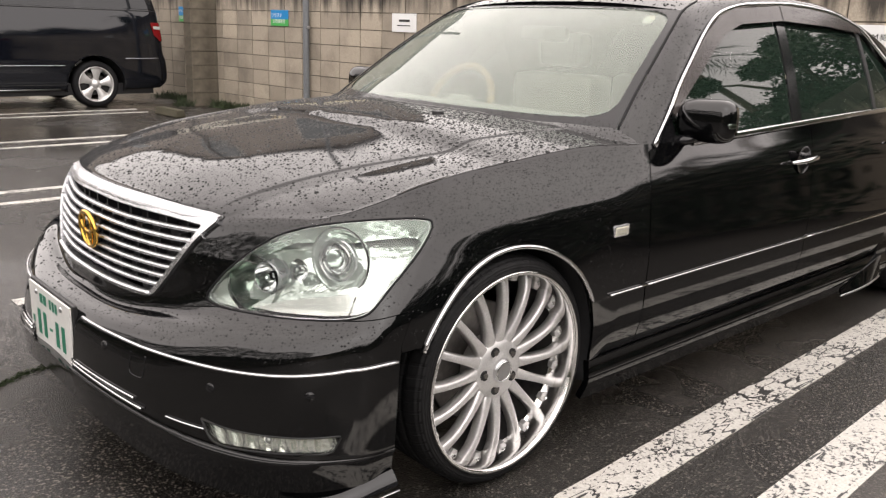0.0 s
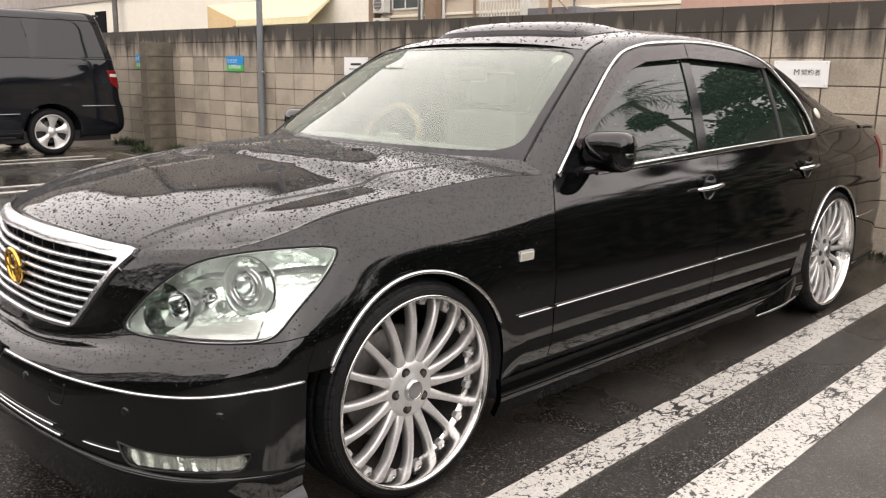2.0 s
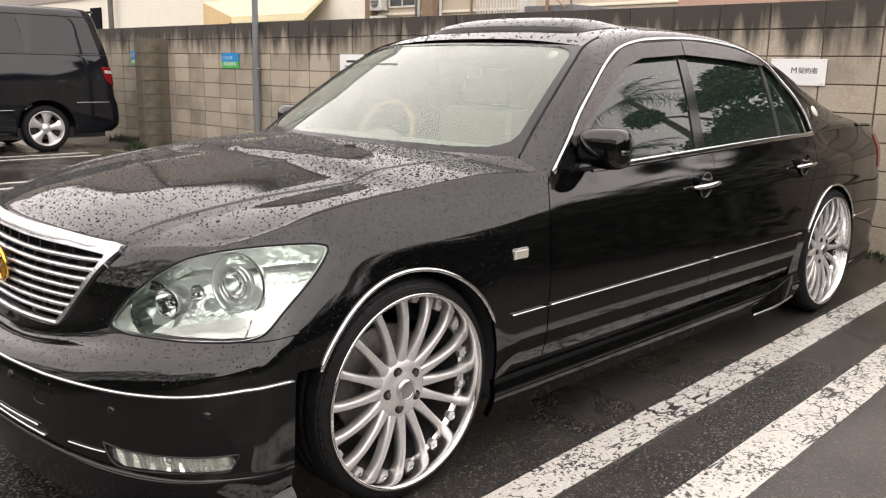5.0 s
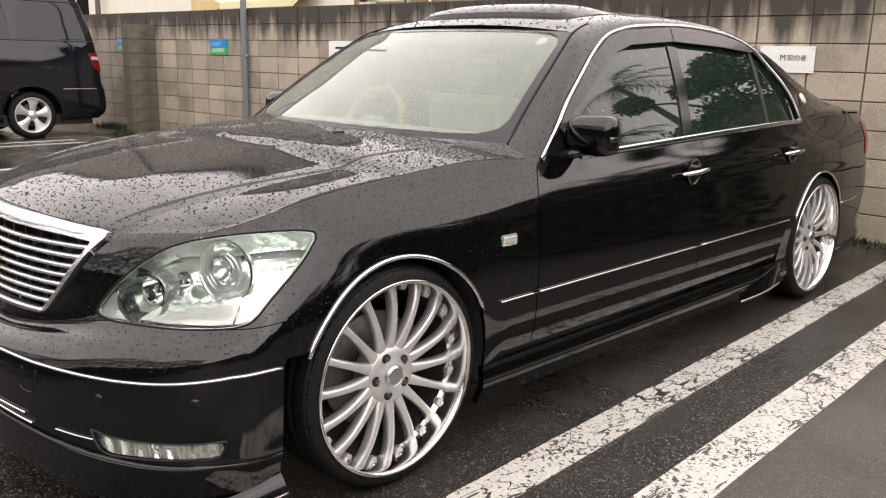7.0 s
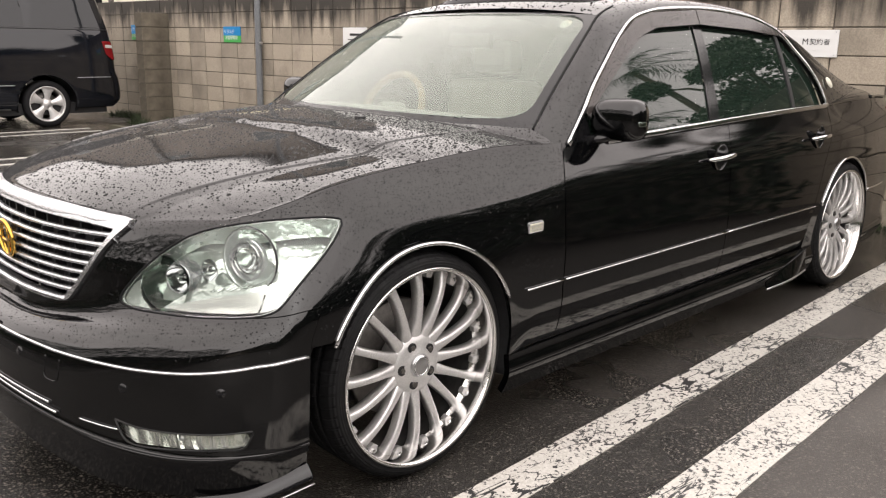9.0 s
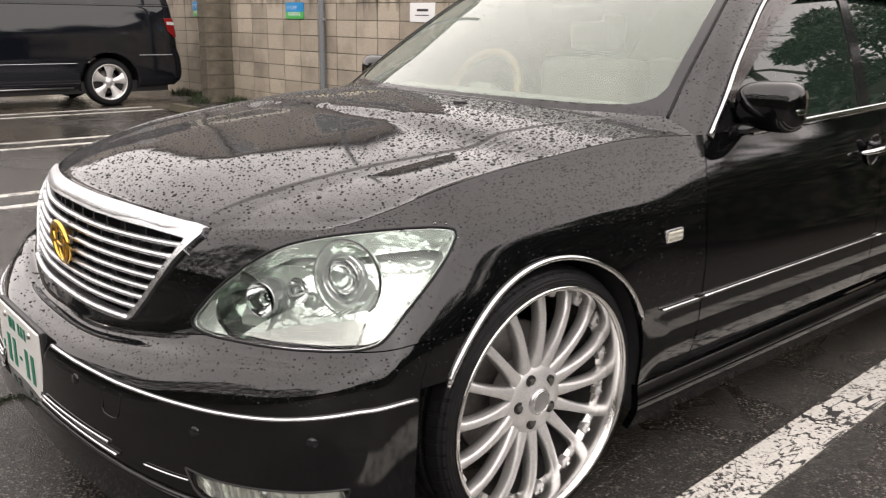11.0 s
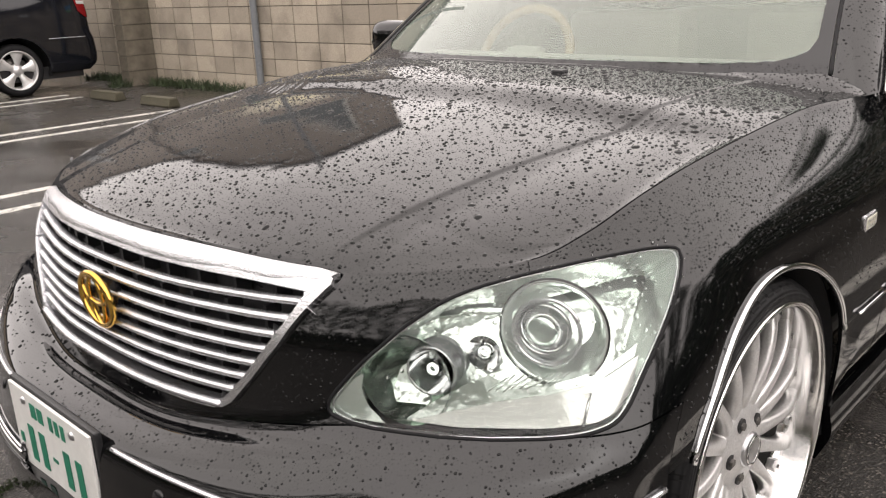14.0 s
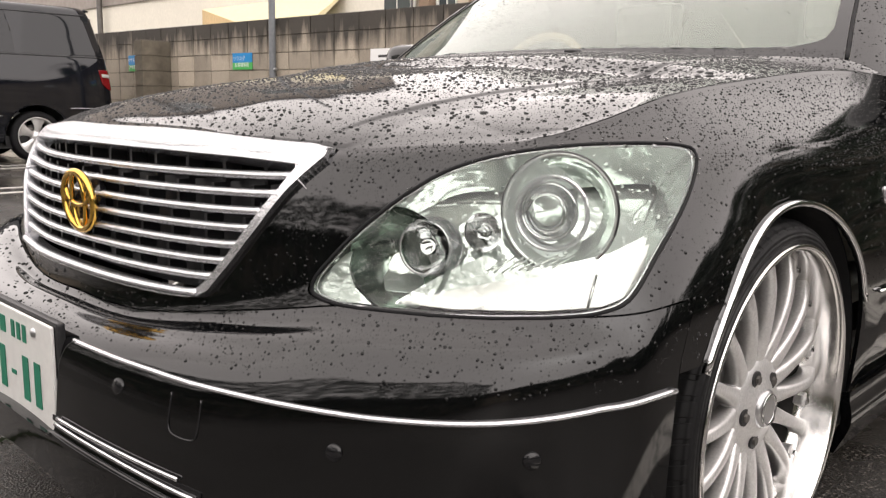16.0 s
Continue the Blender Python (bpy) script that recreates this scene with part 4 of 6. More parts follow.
# headlights: housing, mirrors, projector, clear lens
PATCH = body(srange(1.9, 6.9, 26), srange(4.4, 7.9, 22))
PN = outward(PATCH)
outline = []
for q, z in LAMP[::2]:
    p, nrm = spot(q, z)
    outline.append(np.r_[p, nrm])
outline = np.array(outline)
for k in range(6):
    outline[:, k] = np.convolve(np.r_[outline[-2:, k], outline[:, k], outline[:2, k]], np.ones(5) / 5, "valid")
FORWARD = Vector((-0.93, -0.36, 0.05)).normalized()
for sgn in (1, -1):
    M = np.array((1, sgn, 1))
    lamp = sheet("headlight", (PATCH - PN * np.interp(PATCH[..., 2], (.55, .60, .77), (.038, .062, .10))[..., None]) * M, REFLECTOR, sedan, [(((0.6, -0.8 * sgn, 0), (0, 0, 1)), inset(LAMP, 0.012), "in")], 0.003, "large clear-lens headlight", flip=None)[0]
    edge_pts, deep = outline[:, :3], outline[:, :3] - outline[:, 3:] * 0.078
    c = deep.mean(0)
    deep = c + (deep - c) * 0.96
    loop = np.vstack([edge_pts, edge_pts[:1]]) * M
    loop2 = np.vstack([deep, deep[:1]]) * M
    sheet("lamp_wall", np.stack([loop - np.vstack([outline[:, 3:], outline[:1, 3:]]) * M * 0.006, loop2]), REFLECTOR, lamp, thick=0)
    lens = sheet("lamp_lens", PATCH * M, CLEAR, lamp, [(((0.6, -0.8 * sgn, 0), (0, 0, 1)), inset(LAMP, 0.003), "in")], 0.0, "clear lens with rain drops")[0]
    lens.visible_shadow = False
    rod("lamp_gasket", edge_pts * M, 0.0028, RUBBER, lamp, up=(0.5, 0.5, 0.7), closed=True)

    def cup(name, q, z, depth, prof, mat, n=40):
        p, _ = spot(q, z, -depth)
        v, f = lathe(prof, n)
        o = raw(name, v, f, mat, lamp)
        fwd = Vector((FORWARD.x, FORWARD.y * sgn, FORWARD.z))
        o.matrix_basis = Matrix.Translation(Vector(p * M)) @ fwd.to_track_quat("-Y", "Z").to_matrix().to_4x4()
        return o

    cup("projector_shroud", .336, .690, .026, [(.079, -.004), (.0765, -.009), (.073, -.004), (.066, .020), (.056, .040), (.046, .052)], REFLECTOR)
    cup("shroud_edge", .336, .690, .026, [(.0795, -.003), (.0800, -.006), (.0775, -.0085)], TRIM_BLACK)
    cup("projector_bezel", .326, .692, .032, [(.052, -.004), (.049, -.008), (.045, -.002), (.043, .02)], BAR)
    cup("projector_ring", .322, .693, .036, [(.040, .0), (.038, -.006), (.034, -.004), (.032, .012)], CHROME)
    lensball = cup("projector_lens", .322, .693, .036, [(.0, -.016), (.012, -.015), (.022, -.010), (.030, -.001), (.034, .012), (.0, .014)], GLASS)
    cup("high_beam_bowl", .118, .614, .014, [(.070, .0), (.063, .016), (.048, .036), (.028, .050), (.012, .056), (.0, .057)], BOWL)
    sleeve = [(.034, -.010), (.0365, -.012), (.0375, -.006)]
    for k in range(6):
        sleeve += [(.0375, -.004 + k * .005), (.0395, -.0015 + k * .005)]
    cup("high_beam_sleeve", .158, .634, .022, sleeve + [(.036, .040)], BAR)
    cup("high_beam_shade", .158, .634, .022, [(.034, -.010), (.030, .006), (.018, .020), (.0, .024)], CHROME)
    cup("high_beam_bulb", .158, .634, .024, [(.0, -.008), (.008, -.006), (.011, .0), (.011, .02)], GLASS)
    cup("side_lamp", .232, .660, .028, [(.026, .0), (.022, .006), (.011, .022), (.0, .024)], CHROME)
    cup("side_bulb", .232, .660, .026, [(.0, -.004), (.006, -.001), (.008, .008), (.008, .02)], GLASS)
    LEFT_Q = np.array([(.006, .562), (.022, .584), (.046, .610), (.060, .618), (.056, .594), (.066, .572), (.092, .553), (.03, .5525)])
    sheet("lamp_tip", (PATCH - PN * 0.010) * M, REFLECTOR, lamp, [(((0.6, -0.8 * sgn, 0), (0, 0, 1)), LEFT_Q, "in")], 0.003)
    c = edge_pts.mean(0)
    rod("lens_edge", (c + (edge_pts - c) * .975) * M - outline[:, 3:] * M * .001, .0016, BAR, lamp, up=(0.5, 0.5, 0.7), closed=True, n=6)
    # frosted indicator along the lower edge
    FROST_Q = np.array([(.13, .557), (.19, .575), (.25, .590), (.33, .603), (.40, .620), (.452, .640), (.44, .602), (.418, .578), (.39, .568), (.315, .560), (.2, .555)])
    ind = sheet("indicator_lens", (PATCH - PN * 0.016) * M, FROST, lamp, [(((0.6, -0.8 * sgn, 0), (0, 0, 1)), FROST_Q, "in")], 0.004, "frosted indicator strip")
    TIP_Q = np.array([(.118, .553), (.160, .580), (.205, .606), (.240, .622), (.256, .616), (.238, .600), (.33, .613), (.40, .629), (.452, .650), (.445, .632), (.40, .614), (.33, .597), (.25, .585), (.19, .570), (.145, .553)])
    sheet("lamp_sweep", (PATCH - PN * 0.024) * M, REFLECTOR, lamp, [(((0.6, -0.8 * sgn, 0), (0, 0, 1)), TIP_Q, "in")], 0.004)
    # ribbed dark trim between the lamps
    for k in range(9):
        q0 = .238 + k * 0.011
        a_, b_ = spot(q0, .607 + k * .0015, -.022)[0] * M, spot(q0 + .030, .628 + k * .0012, -.030)[0] * M
        rod("lamp_rib", [a_, (a_ + b_) / 2, b_], 0.0012, REFLECTOR, lamp, n=6)
    # upright divider in the indicator
    a_, b_ = spot(.372, .570, -.014)[0] * M, spot(.384, .612, -.014)[0] * M
    rod("indicator_divider", [a_, (a_ + b_) / 2, b_], .0022, CHROME, lamp, n=6)

# fog lamps
FP = body(srange(2.2, 5.5, 40), srange(1.5, 2.7, 50))
FN = outward(FP)
for sgn in (1, -1):
    M = np.array((1, sgn, 1))
    pj = ((0.6, -0.8 * sgn, 0), (0, 0, 1))
    fog = sheet("fog_lamp", (FP - FN * np.interp(FP[..., 2], (.25, .305), (.008, .018))[..., None]) * M, FOG_SILVER, sedan, [(pj, FOG, "in")], 0.002, "clear fog lamp in the bumper")[0]
    fl = sheet("fog_lens", (FP + FN * 0.002) * M, CLEAR, fog, [(pj, inset(FOG, 0.002), "in")], 0.0)[0]
    fl.visible_shadow = False
    p, _ = spot(.21, .277, -.020)
    bulb = raw("fog_bulb", *lathe([(.0, -.008), (.010, -.006), (.013, .0), (.013, .02)], 20), SATIN, fog)
    bulb.matrix_basis = Matrix.Translation(Vector(p * M)) @ Vector((-.9, -.4 * sgn, 0)).to_track_quat("-Y", "Z").to_matrix().to_4x4()
    rim_pts = np.array([spot(q, z, 0.001)[0] for q, z in FOG])
    rod("fog_rim", curve(np.vstack([rim_pts, rim_pts[:1]]), 60) * M, 0.0022, TRIM_BLACK, fog, up=(.5, .5, .7))

# bumper trims
STRIP_S, STRIP_R = np.linspace(.80, 5.96, 80), np.interp(np.linspace(.80, 5.96, 80), (.8, 1.2, 1.9, 3.2, 4.2, 5, 5.96), (3.09, 3.05, 3.0, 3.0, 3.04, 3.08, 2.98))
strip = np.array([at_sr(s, r, .003) for s, r in zip(STRIP_S, STRIP_R)])
for c in both(strip):
    rod("bumper_chrome", c, 0.0046, BAR, bumper, "slim chrome strip", flat=0.8)
for (s0, r0), (s1, r1), wd in (((.68, 2.13), (1.90, 2.17), .0032), ((.66, 2.03), (2.05, 2.02), .0038), ((2.45, 2.13), (3.06, 2.17), .0024)):
    c0 = np.array([at_sr(s0 + (s1 - s0) * t, r0 + (r1 - r0) * t, .004) for t in np.linspace(0, 1, 24)])
    for c in both(c0):
        rod("intake_chrome", c, wd, CHROME, bumper)
# lower intake: a dark slot between the strips, and the crease of the lip
slot = body(srange(.6, 2.1, 20), srange(2.045, 2.13, 40))
sheet("intake_mesh", slot + outward(slot) * 0.0015, GLOSS_BLACK, bumper, thick=0.002, mirror=True)
for s_, r_ in ((3.05, 2.70), (4.47, 2.74), (1.31, 2.74)):
    for sgn in (1, -1):
        p, k = at_sr(s_, r_), at_sr(s_, r_, 1.0)
        nrm = Vector((k - p) * (1, sgn, 1)).normalized()
        v, f = lathe([(.0, -.003), (.010, -.003), (.0115, -.001), (.012, .004), (.0135, .002), (.0145, .004)], 20)
        o = raw("parking_sensor", v, f, GLOSS_BLACK, bumper)
        o.matrix_basis = Matrix.Translation(Vector(p * (1, sgn, 1))) @ nrm.to_track_quat("-Y", "Z").to_matrix().to_4x4()
tow = np.array([at_sr(1.89 + a * .12, 2.685 + b * .17, .0006) for a, b in ((-1, 1), (-1, -.6), (-.6, -1), (.6, -1), (1, -.6), (1, 1))])
rod("tow_hook_cover", curve(tow, 30), 0.0016, GLOSS_BLACK, bumper, up=(1, 0, 0))
# winglet at the end of the lip: a blade that stands out, with a silver strip under it
for sgn in (1, -1):
    top_ = curve([(-.66, -.800, .148), (-.55, -.872, .156), (-.41, -.908, .190)], 20) * (1, sgn, 1)
    low_ = curve([(-.67, -.812, .128), (-.55, -.892, .132), (-.41, -.932, .158)], 20) * (1, sgn, 1)
    fin = sheet("lip_winglet", grid_between(top_, low_, 6, (0, -.004 * sgn, 0)), GLOSS_BLACK, lip, thick=.006)[0]
    rod("winglet_edge", low_ + np.array((.0, -.006 * sgn, -.010)), .0040, SATIN, fin, "silver lower edge", flat=.5)
# number plate, lettered with plain bars
plate = part("number_plate", box_mesh(-.888, -.882, -.165, .165, .318, .483, .002), PLATE, sedan, "white number plate with green characters")
plate.location = (.011, .017, -.006)
plate_frame = part("plate_holder", box_mesh(-.881, -.868, -.174, .174, .310, .489, .004), TRIM_BLACK, plate)
for y0, y1, z0, z1 in ((.050, .072, .438, .466), (.020, .042, .438, .466), (-.020, -.006, .438, .466), (-.044, -.030, .438, .466), (-.068, -.054, .438, .466), (.132, .146, .364, .384), (.078, .102, .342, .414), (.030, .054, .342, .414), (-.016, .004, .374, .381), (-.070, -.046, .342, .414), (-.118, -.094, .342, .414)):
    part("plate_bar", box_mesh(-.8895, -.8885, y0, y1, z0, z1), GREEN, plate)
for y in (-.10, .10):
    v, f = lathe([(.0, -.004), (.006, -.003), (.008, .001)], 14)
    o = raw("plate_screw", v, f, SATIN, plate)
    o.matrix_basis = Matrix.Translation((-.889, y, .462)) @ Matrix.Rotation(radians(-90), 4, "Z")

# ---- flanks ----
for c in both(np.array([(x, -.914, .472) for x in np.linspace(.395, .568, 8)])):
    rod("fender_chrome", c, 0.0052, CHROME, fenders[0], flat=0.6)
for c in both(np.array([(x, -.914, .472) for x in np.linspace(.582, 1.630, 30)])):
    rod("door_chrome", c, 0.0052, CHROME, doors[0][0], flat=0.6)
for c in both(np.array([(x, -.914, .473) for x in np.linspace(1.645, 2.49, 24)])):
    rod("door_chrome", c, 0.0052, CHROME, doors[1][0], flat=0.6)
for c in both(np.array([(x, -.912 + lerp(x, (2.6, 2.95, 3.45, 3.85), (0, .008, .045, .115)), .474) for x in np.linspace(3.24, 3.84, 20)])):
    rod("quarter_chrome", c, 0.0065, CHROME, sedan, flat=0.7)
MARK = speckled("amber clear marker", (0.62, 0.60, 0.50), 0.15, scale=300, amount=0.3)
for sgn in (1, -1):
    mk = part("side_marker", box_mesh(.400, .474, -.897 * sgn - .008, -.897 * sgn + .008, .640, .676, .0078), BAR, sedan, "small clear side marker lamp")
    part("marker_lens", box_mesh(.405, .469, -.9 * sgn - .006, -.9 * sgn + .006, .6445, .6715, .005), MARK, mk)
    for k in range(8):
        part("marker_rib", box_mesh(.412 + (k % 4) * .0145, .419 + (k % 4) * .0145, -.9062 * sgn - .0004, -.9062 * sgn + .0004, .650 + (k // 4) * .011, .655 + (k // 4) * .011), SATIN, mk)
    for (x0, x1, zz), host in (((1.45, 1.655, .776), doors[0]), ((2.385, 2.59, .796), doors[1])):
        door = host[0 if sgn == 1 else 1]
        n = 20
        xx = np.linspace(x0, x1, n)
        bow = -.896 - .026 * np.sin(np.pi * np.linspace(0.04, .96, n)) ** .5
        h = raw("door_handle", *tube(np.stack([xx, bow * sgn, zz + .008 * (xx - x0) / (x1 - x0)], 1), np.interp(np.linspace(0, 1, n), (0, .12, .5, .88, 1), (.006, .011, .0135, .011, .007)), 12, .8), CHROME, door, "chrome grab handle")
        v, f = lathe([(.0, .004), (.036, .002), (.050, -.001), (.054, -.004)], 28)
        o = raw("handle_recess", v * (1, sgn, .95), f, GLOSS_BLACK, door)
        o.location = ((x0 + x1) / 2 + .005, -.894 * sgn, zz + .002)
    v, f = lathe([(.0, -.006), (.014, -.005), (.022, -.002), (.024, .003)], 28)
    o = raw("pillar_badge", v, f, MARK, sedan, "small round gold badge")
    o.matrix_basis = Matrix.Translation((2.845, -.772 * sgn, 1.035)) @ Vector((0, -.86 * sgn, .5)).to_track_quat("-Y", "Z").to_matrix().to_4x4() @ Matrix.Diagonal((1, 1, 1.25, 1))
    # wing mirror
    bm = bmesh.new()
    bmesh.ops.create_uvsphere(bm, u_segments=28, v_segments=18, radius=1)
    for vv in bm.verts:
        x, y, z = vv.co
        e = lambda k, p: math.copysign(abs(k) ** p, k)
        vv.co = Vector((.855 + .060 * (0.25 if x > 0.25 else e(x, .8)), (-.893 - .098 * e(y, .62) * (-1)) * 1, .957 + .068 * e(z, .6) * (1 - .10 * y)))
        vv.co.y *= sgn
    mirror_shell = part("wing_mirror", bm, PAINT, sedan, "black door mirror with a clear indicator", True)
    part("mirror_glass", box_mesh(.868, .874, -.965 * sgn if sgn == 1 else .825, -.825 if sgn == 1 else .965, .905, 1.012, .002), CHROME, mirror_shell)
    part("mirror_indicator", box_mesh(.822, .86, -.992 if sgn == 1 else .972, -.972 if sgn == 1 else .992, .940, .958, .005), BOWL, mirror_shell)
    arm = np.array([(.80, -.815 * sgn, .885), (.82, -.845 * sgn, .893), (.845, -.875 * sgn, .905)])
    rod("mirror_arm", arm, (.034, .03, .028), GLOSS_BLACK, mirror_shell, n=12, flat=.6)
    sail = GL if sgn == 1 else GL * (1, -1, 1)
    sheet("mirror_sail", sail + (0, -.012 * sgn, 0), GLOSS_BLACK, sedan, [(XZ, np.array([(.655, .872), (.765, .968), (.80, .975), (.80, .872)]), "in")], 0.012)
    # smoked rain deflectors over the side windows
    for lo in ([(.800, .964), (.90, 1.026), (1.03, 1.100), (1.17, 1.178), (1.29, 1.232), (1.41, 1.262), (1.745, 1.283), (1.762, 1.340), (1.40, 1.316), (1.27, 1.285), (1.13, 1.218), (1.0, 1.138), (.87, 1.058), (.785, .985)],
               [(1.752, 1.283), (2.16, 1.270), (2.43, 1.250), (2.46, 1.265), (2.38, 1.293), (2.24, 1.320), (2.0, 1.338), (1.770, 1.342)]):
        gl2 = GL if sgn == 1 else GL * (1, -1, 1)
        sheet("rain_deflector", gl2 + (0, -.026 * sgn, .004), VISOR, sedan, [(XZ, np.array(lo), "in")], 0.003, "smoked acrylic rain deflector")
# winglet where the skirt meets the rear wheel
for sgn in (1, -1):
    tx = np.linspace(0, 1, 20)
    wx = 2.07 + .40 * tx
    rows_ = [np.stack([wx, (-.905 - b * np.sin(np.pi * (.1 + .8 * tx))) * sgn, .150 + .02 * tx + (a * (.03 + .07 * tx))], 1) for a, b in ((1.0, .004), (.6, .010), (.25, .018), (0, .022), (-.06, .010))]
    blade = sheet("skirt_winglet", np.array(rows_), PAINT, skirts[0 if sgn == 1 else 1], thick=.006)[0]
    rod("winglet_edge", rows_[3] + np.array((0, 0, -.003)), .0045, SATIN, blade, "silver lower edge", up=(0, 1, 0))
# tail lamps
for sgn in (1, -1):
    tp = body(srange(15.55, 16.6, 30), srange(6.3, 7.6, 20)) * (1, sgn, 1)
    sheet("tail_lamp", tp + outward(tp) * .004, RED, sedan, thick=.01, label="red tail lamp")
# raised sunroof deflector, hugging the roof
def roof_z(x, y):
    ey = np.interp(x, roof_edge[:, 0], abs(roof_edge[:, 1]))
    return np.interp(x, roof_edge[:, 0], roof_edge[:, 2]) + 0.034 * (1 - (abs(y) / ey) ** 2.4)


yy = np.linspace(-.45, .45, 30)
rowz = []
for k, (dx, dz) in enumerate(((0, -.004), (.008, .016), (.04, .028), (.13, .034), (.22, .030), (.30, .012), (.32, -.004))):
    xx = 1.27 + dx + .05 * (abs(yy) / .45) ** 4
    rowz.append(np.stack([xx, yy * (1 - .02 * k / 5), roof_z(xx, yy) + dz * (1 - (abs(yy) / .455) ** 8)], 1))
sheet("sunroof_deflector", np.array(rowz), GLOSS_BLACK, sedan, thick=.003, label="raised dark sunroof wind deflector")
# cowl
wash = part("washer_nozzle", box_mesh(.30, .33, -.235, -.205, .928, .945, .004), TRIM_BLACK, sedan)
cw = np.linspace(-1, 1, 41)
cowl = np.stack([np.stack([(.40 + .17 * abs(cw) ** 2) + d, cw * -.79, np.interp(abs(cw), (0, .7, 1), (.938, .925, .895)) - .012 + h], 1) for d, h in ((-.02, -.03), (.0, .0), (.05, .004), (.10, .0))])
sheet("cowl", cowl, TRIM_BLACK, sedan, thick=.004)
# black band printed round the windscreen's edge
SN = outward(SCREEN_P)
FRIT = SCREEN_P + SN * 0.0035
fi, fj = np.linspace(0, len(FRIT) - 1, 261), np.linspace(0, FRIT.shape[1] - 1, 141)
FRIT = np.stack([np.stack([np.interp(fi, range(len(FRIT)), FRIT[:, j, c]) for j in range(FRIT.shape[1])], 1) for c in range(3)], -1)
FRIT = np.stack([np.stack([np.interp(fj, range(24), FRIT[i, :, c]) for i in range(261)], 0) for c in range(3)], -1)
pane_edge = []
for ang in np.linspace(0, 2 * np.pi, 200, endpoint=False):
    cu, cv = math.copysign(abs(math.cos(ang)) ** .2, math.cos(ang)) * .965, math.copysign(abs(math.sin(ang)) ** .2, math.sin(ang)) * .945 + .03
    pane_edge.append(FRIT[int(round((cu + 1) / 2 * 260)), int(np.clip(round((cv + 1) / 2 * 140), 0, 140)), 1:])
sheet("screen_band", FRIT[::2, ::2], GLOSS_BLACK, screen, [(YZ, np.array(pane_edge), "out")], thick=0)
for c in both(curve(B_LINE[:7], 40) * (1, .993, 1) + (0, 0, .003)):
    rod("screen_seal", c, 0.0045, RUBBER, screen, "black rubber seal", flat=.5)
# shoulder between bonnet, fender and windscreen pillar
low = HOOD[::8, -1] + np.array((.003, 0, -.0015))
high = np.stack([np.interp((HOOD_T[::8] + 1) * 16, range(33), (SCREEN_P + SN * .0045)[:, 0, c]) for c in range(3)], 1)
low = np.vstack([[(.66, .836, .8815), (.605, .817, .8885)], low, [(.605, -.817, .8885), (.66, -.836, .8815)]])
high = np.vstack([[(.70, .812, .905), (.63, .772, .925)], high, [(.63, -.772, .925), (.70, -.812, .905)]])
COWL = grid_between(low, high, 8, (0, 0, .0015))
sheet("cowl_panel", COWL, PAINT, sedan, thick=.004)
disc = lathe([(.0, -.001), (.022, -.001), (.024, .0)], 24)
sticker = raw("screen_sticker", *disc, MARK, screen, "small pale inspection sticker")
sticker.matrix_basis = Matrix.Translation((1.055, -.50, 1.262)) @ Vector((-.62, 0, .78)).to_track_quat("-Y", "Z").to_matrix().to_4x4()
# cabin: dash, wheel, seats
dash_pts = np.stack([np.stack([np.full(20, x), np.linspace(-.68, .68, 20), np.full(20, z)], 1) for x, z in ((.42, .90), (.62, .915), (.85, .925), (1.0, .90), (1.03, .80), (1.03, .6))])
sheet("dashboard", dash_pts, DASH, sedan, thick=.01)
a = np.linspace(0, 2 * np.pi, 60, endpoint=False)
sw = np.stack([1.01 + .07 * np.sin(a), .42 + .185 * np.cos(a), .885 + .165 * np.sin(a)], 1)
steer = rod("steering_wheel", sw, .016, WOOD, sedan, "steering wheel with a wooden rim", closed=True, up=(1, 0, 0))
part("steering_boss", box_mesh(.99, 1.04, .35, .49, .82, .93, .02), DASH, steer)
rod("steering_spoke", [(1.02, .24, .88), (1.015, .42, .88), (1.02, .60, .88)], .02, DASH, steer, up=(1, 0, 0))
for y in (-.37, .37):
    for nm, (x0, x1, z0, z1) in (("seat_back", (1.55, 1.72, .45, 1.02)), ("seat_cushion", (1.15, 1.68, .38, .55)), ("headrest", (1.60, 1.70, 1.05, 1.21))):
        part(nm, box_mesh(x0, x1, y - (.25 if nm != "headrest" else .13), y + (.25 if nm != "headrest" else .13), z0, z1, .04), CREAM, sedan)
part("rear_seat", box_mesh(2.35, 2.55, -.62, .62, .5, 1.0, .05), CREAM, sedan)
part("cabin_floor", box_mesh(.5, 2.7, -.68, .68, .30, .36, .02), DASH, sedan)
part("room_mirror", box_mesh(1.06, 1.085, -.12, .12, 1.17, 1.23, .012), TRIM_BLACK, sedan)


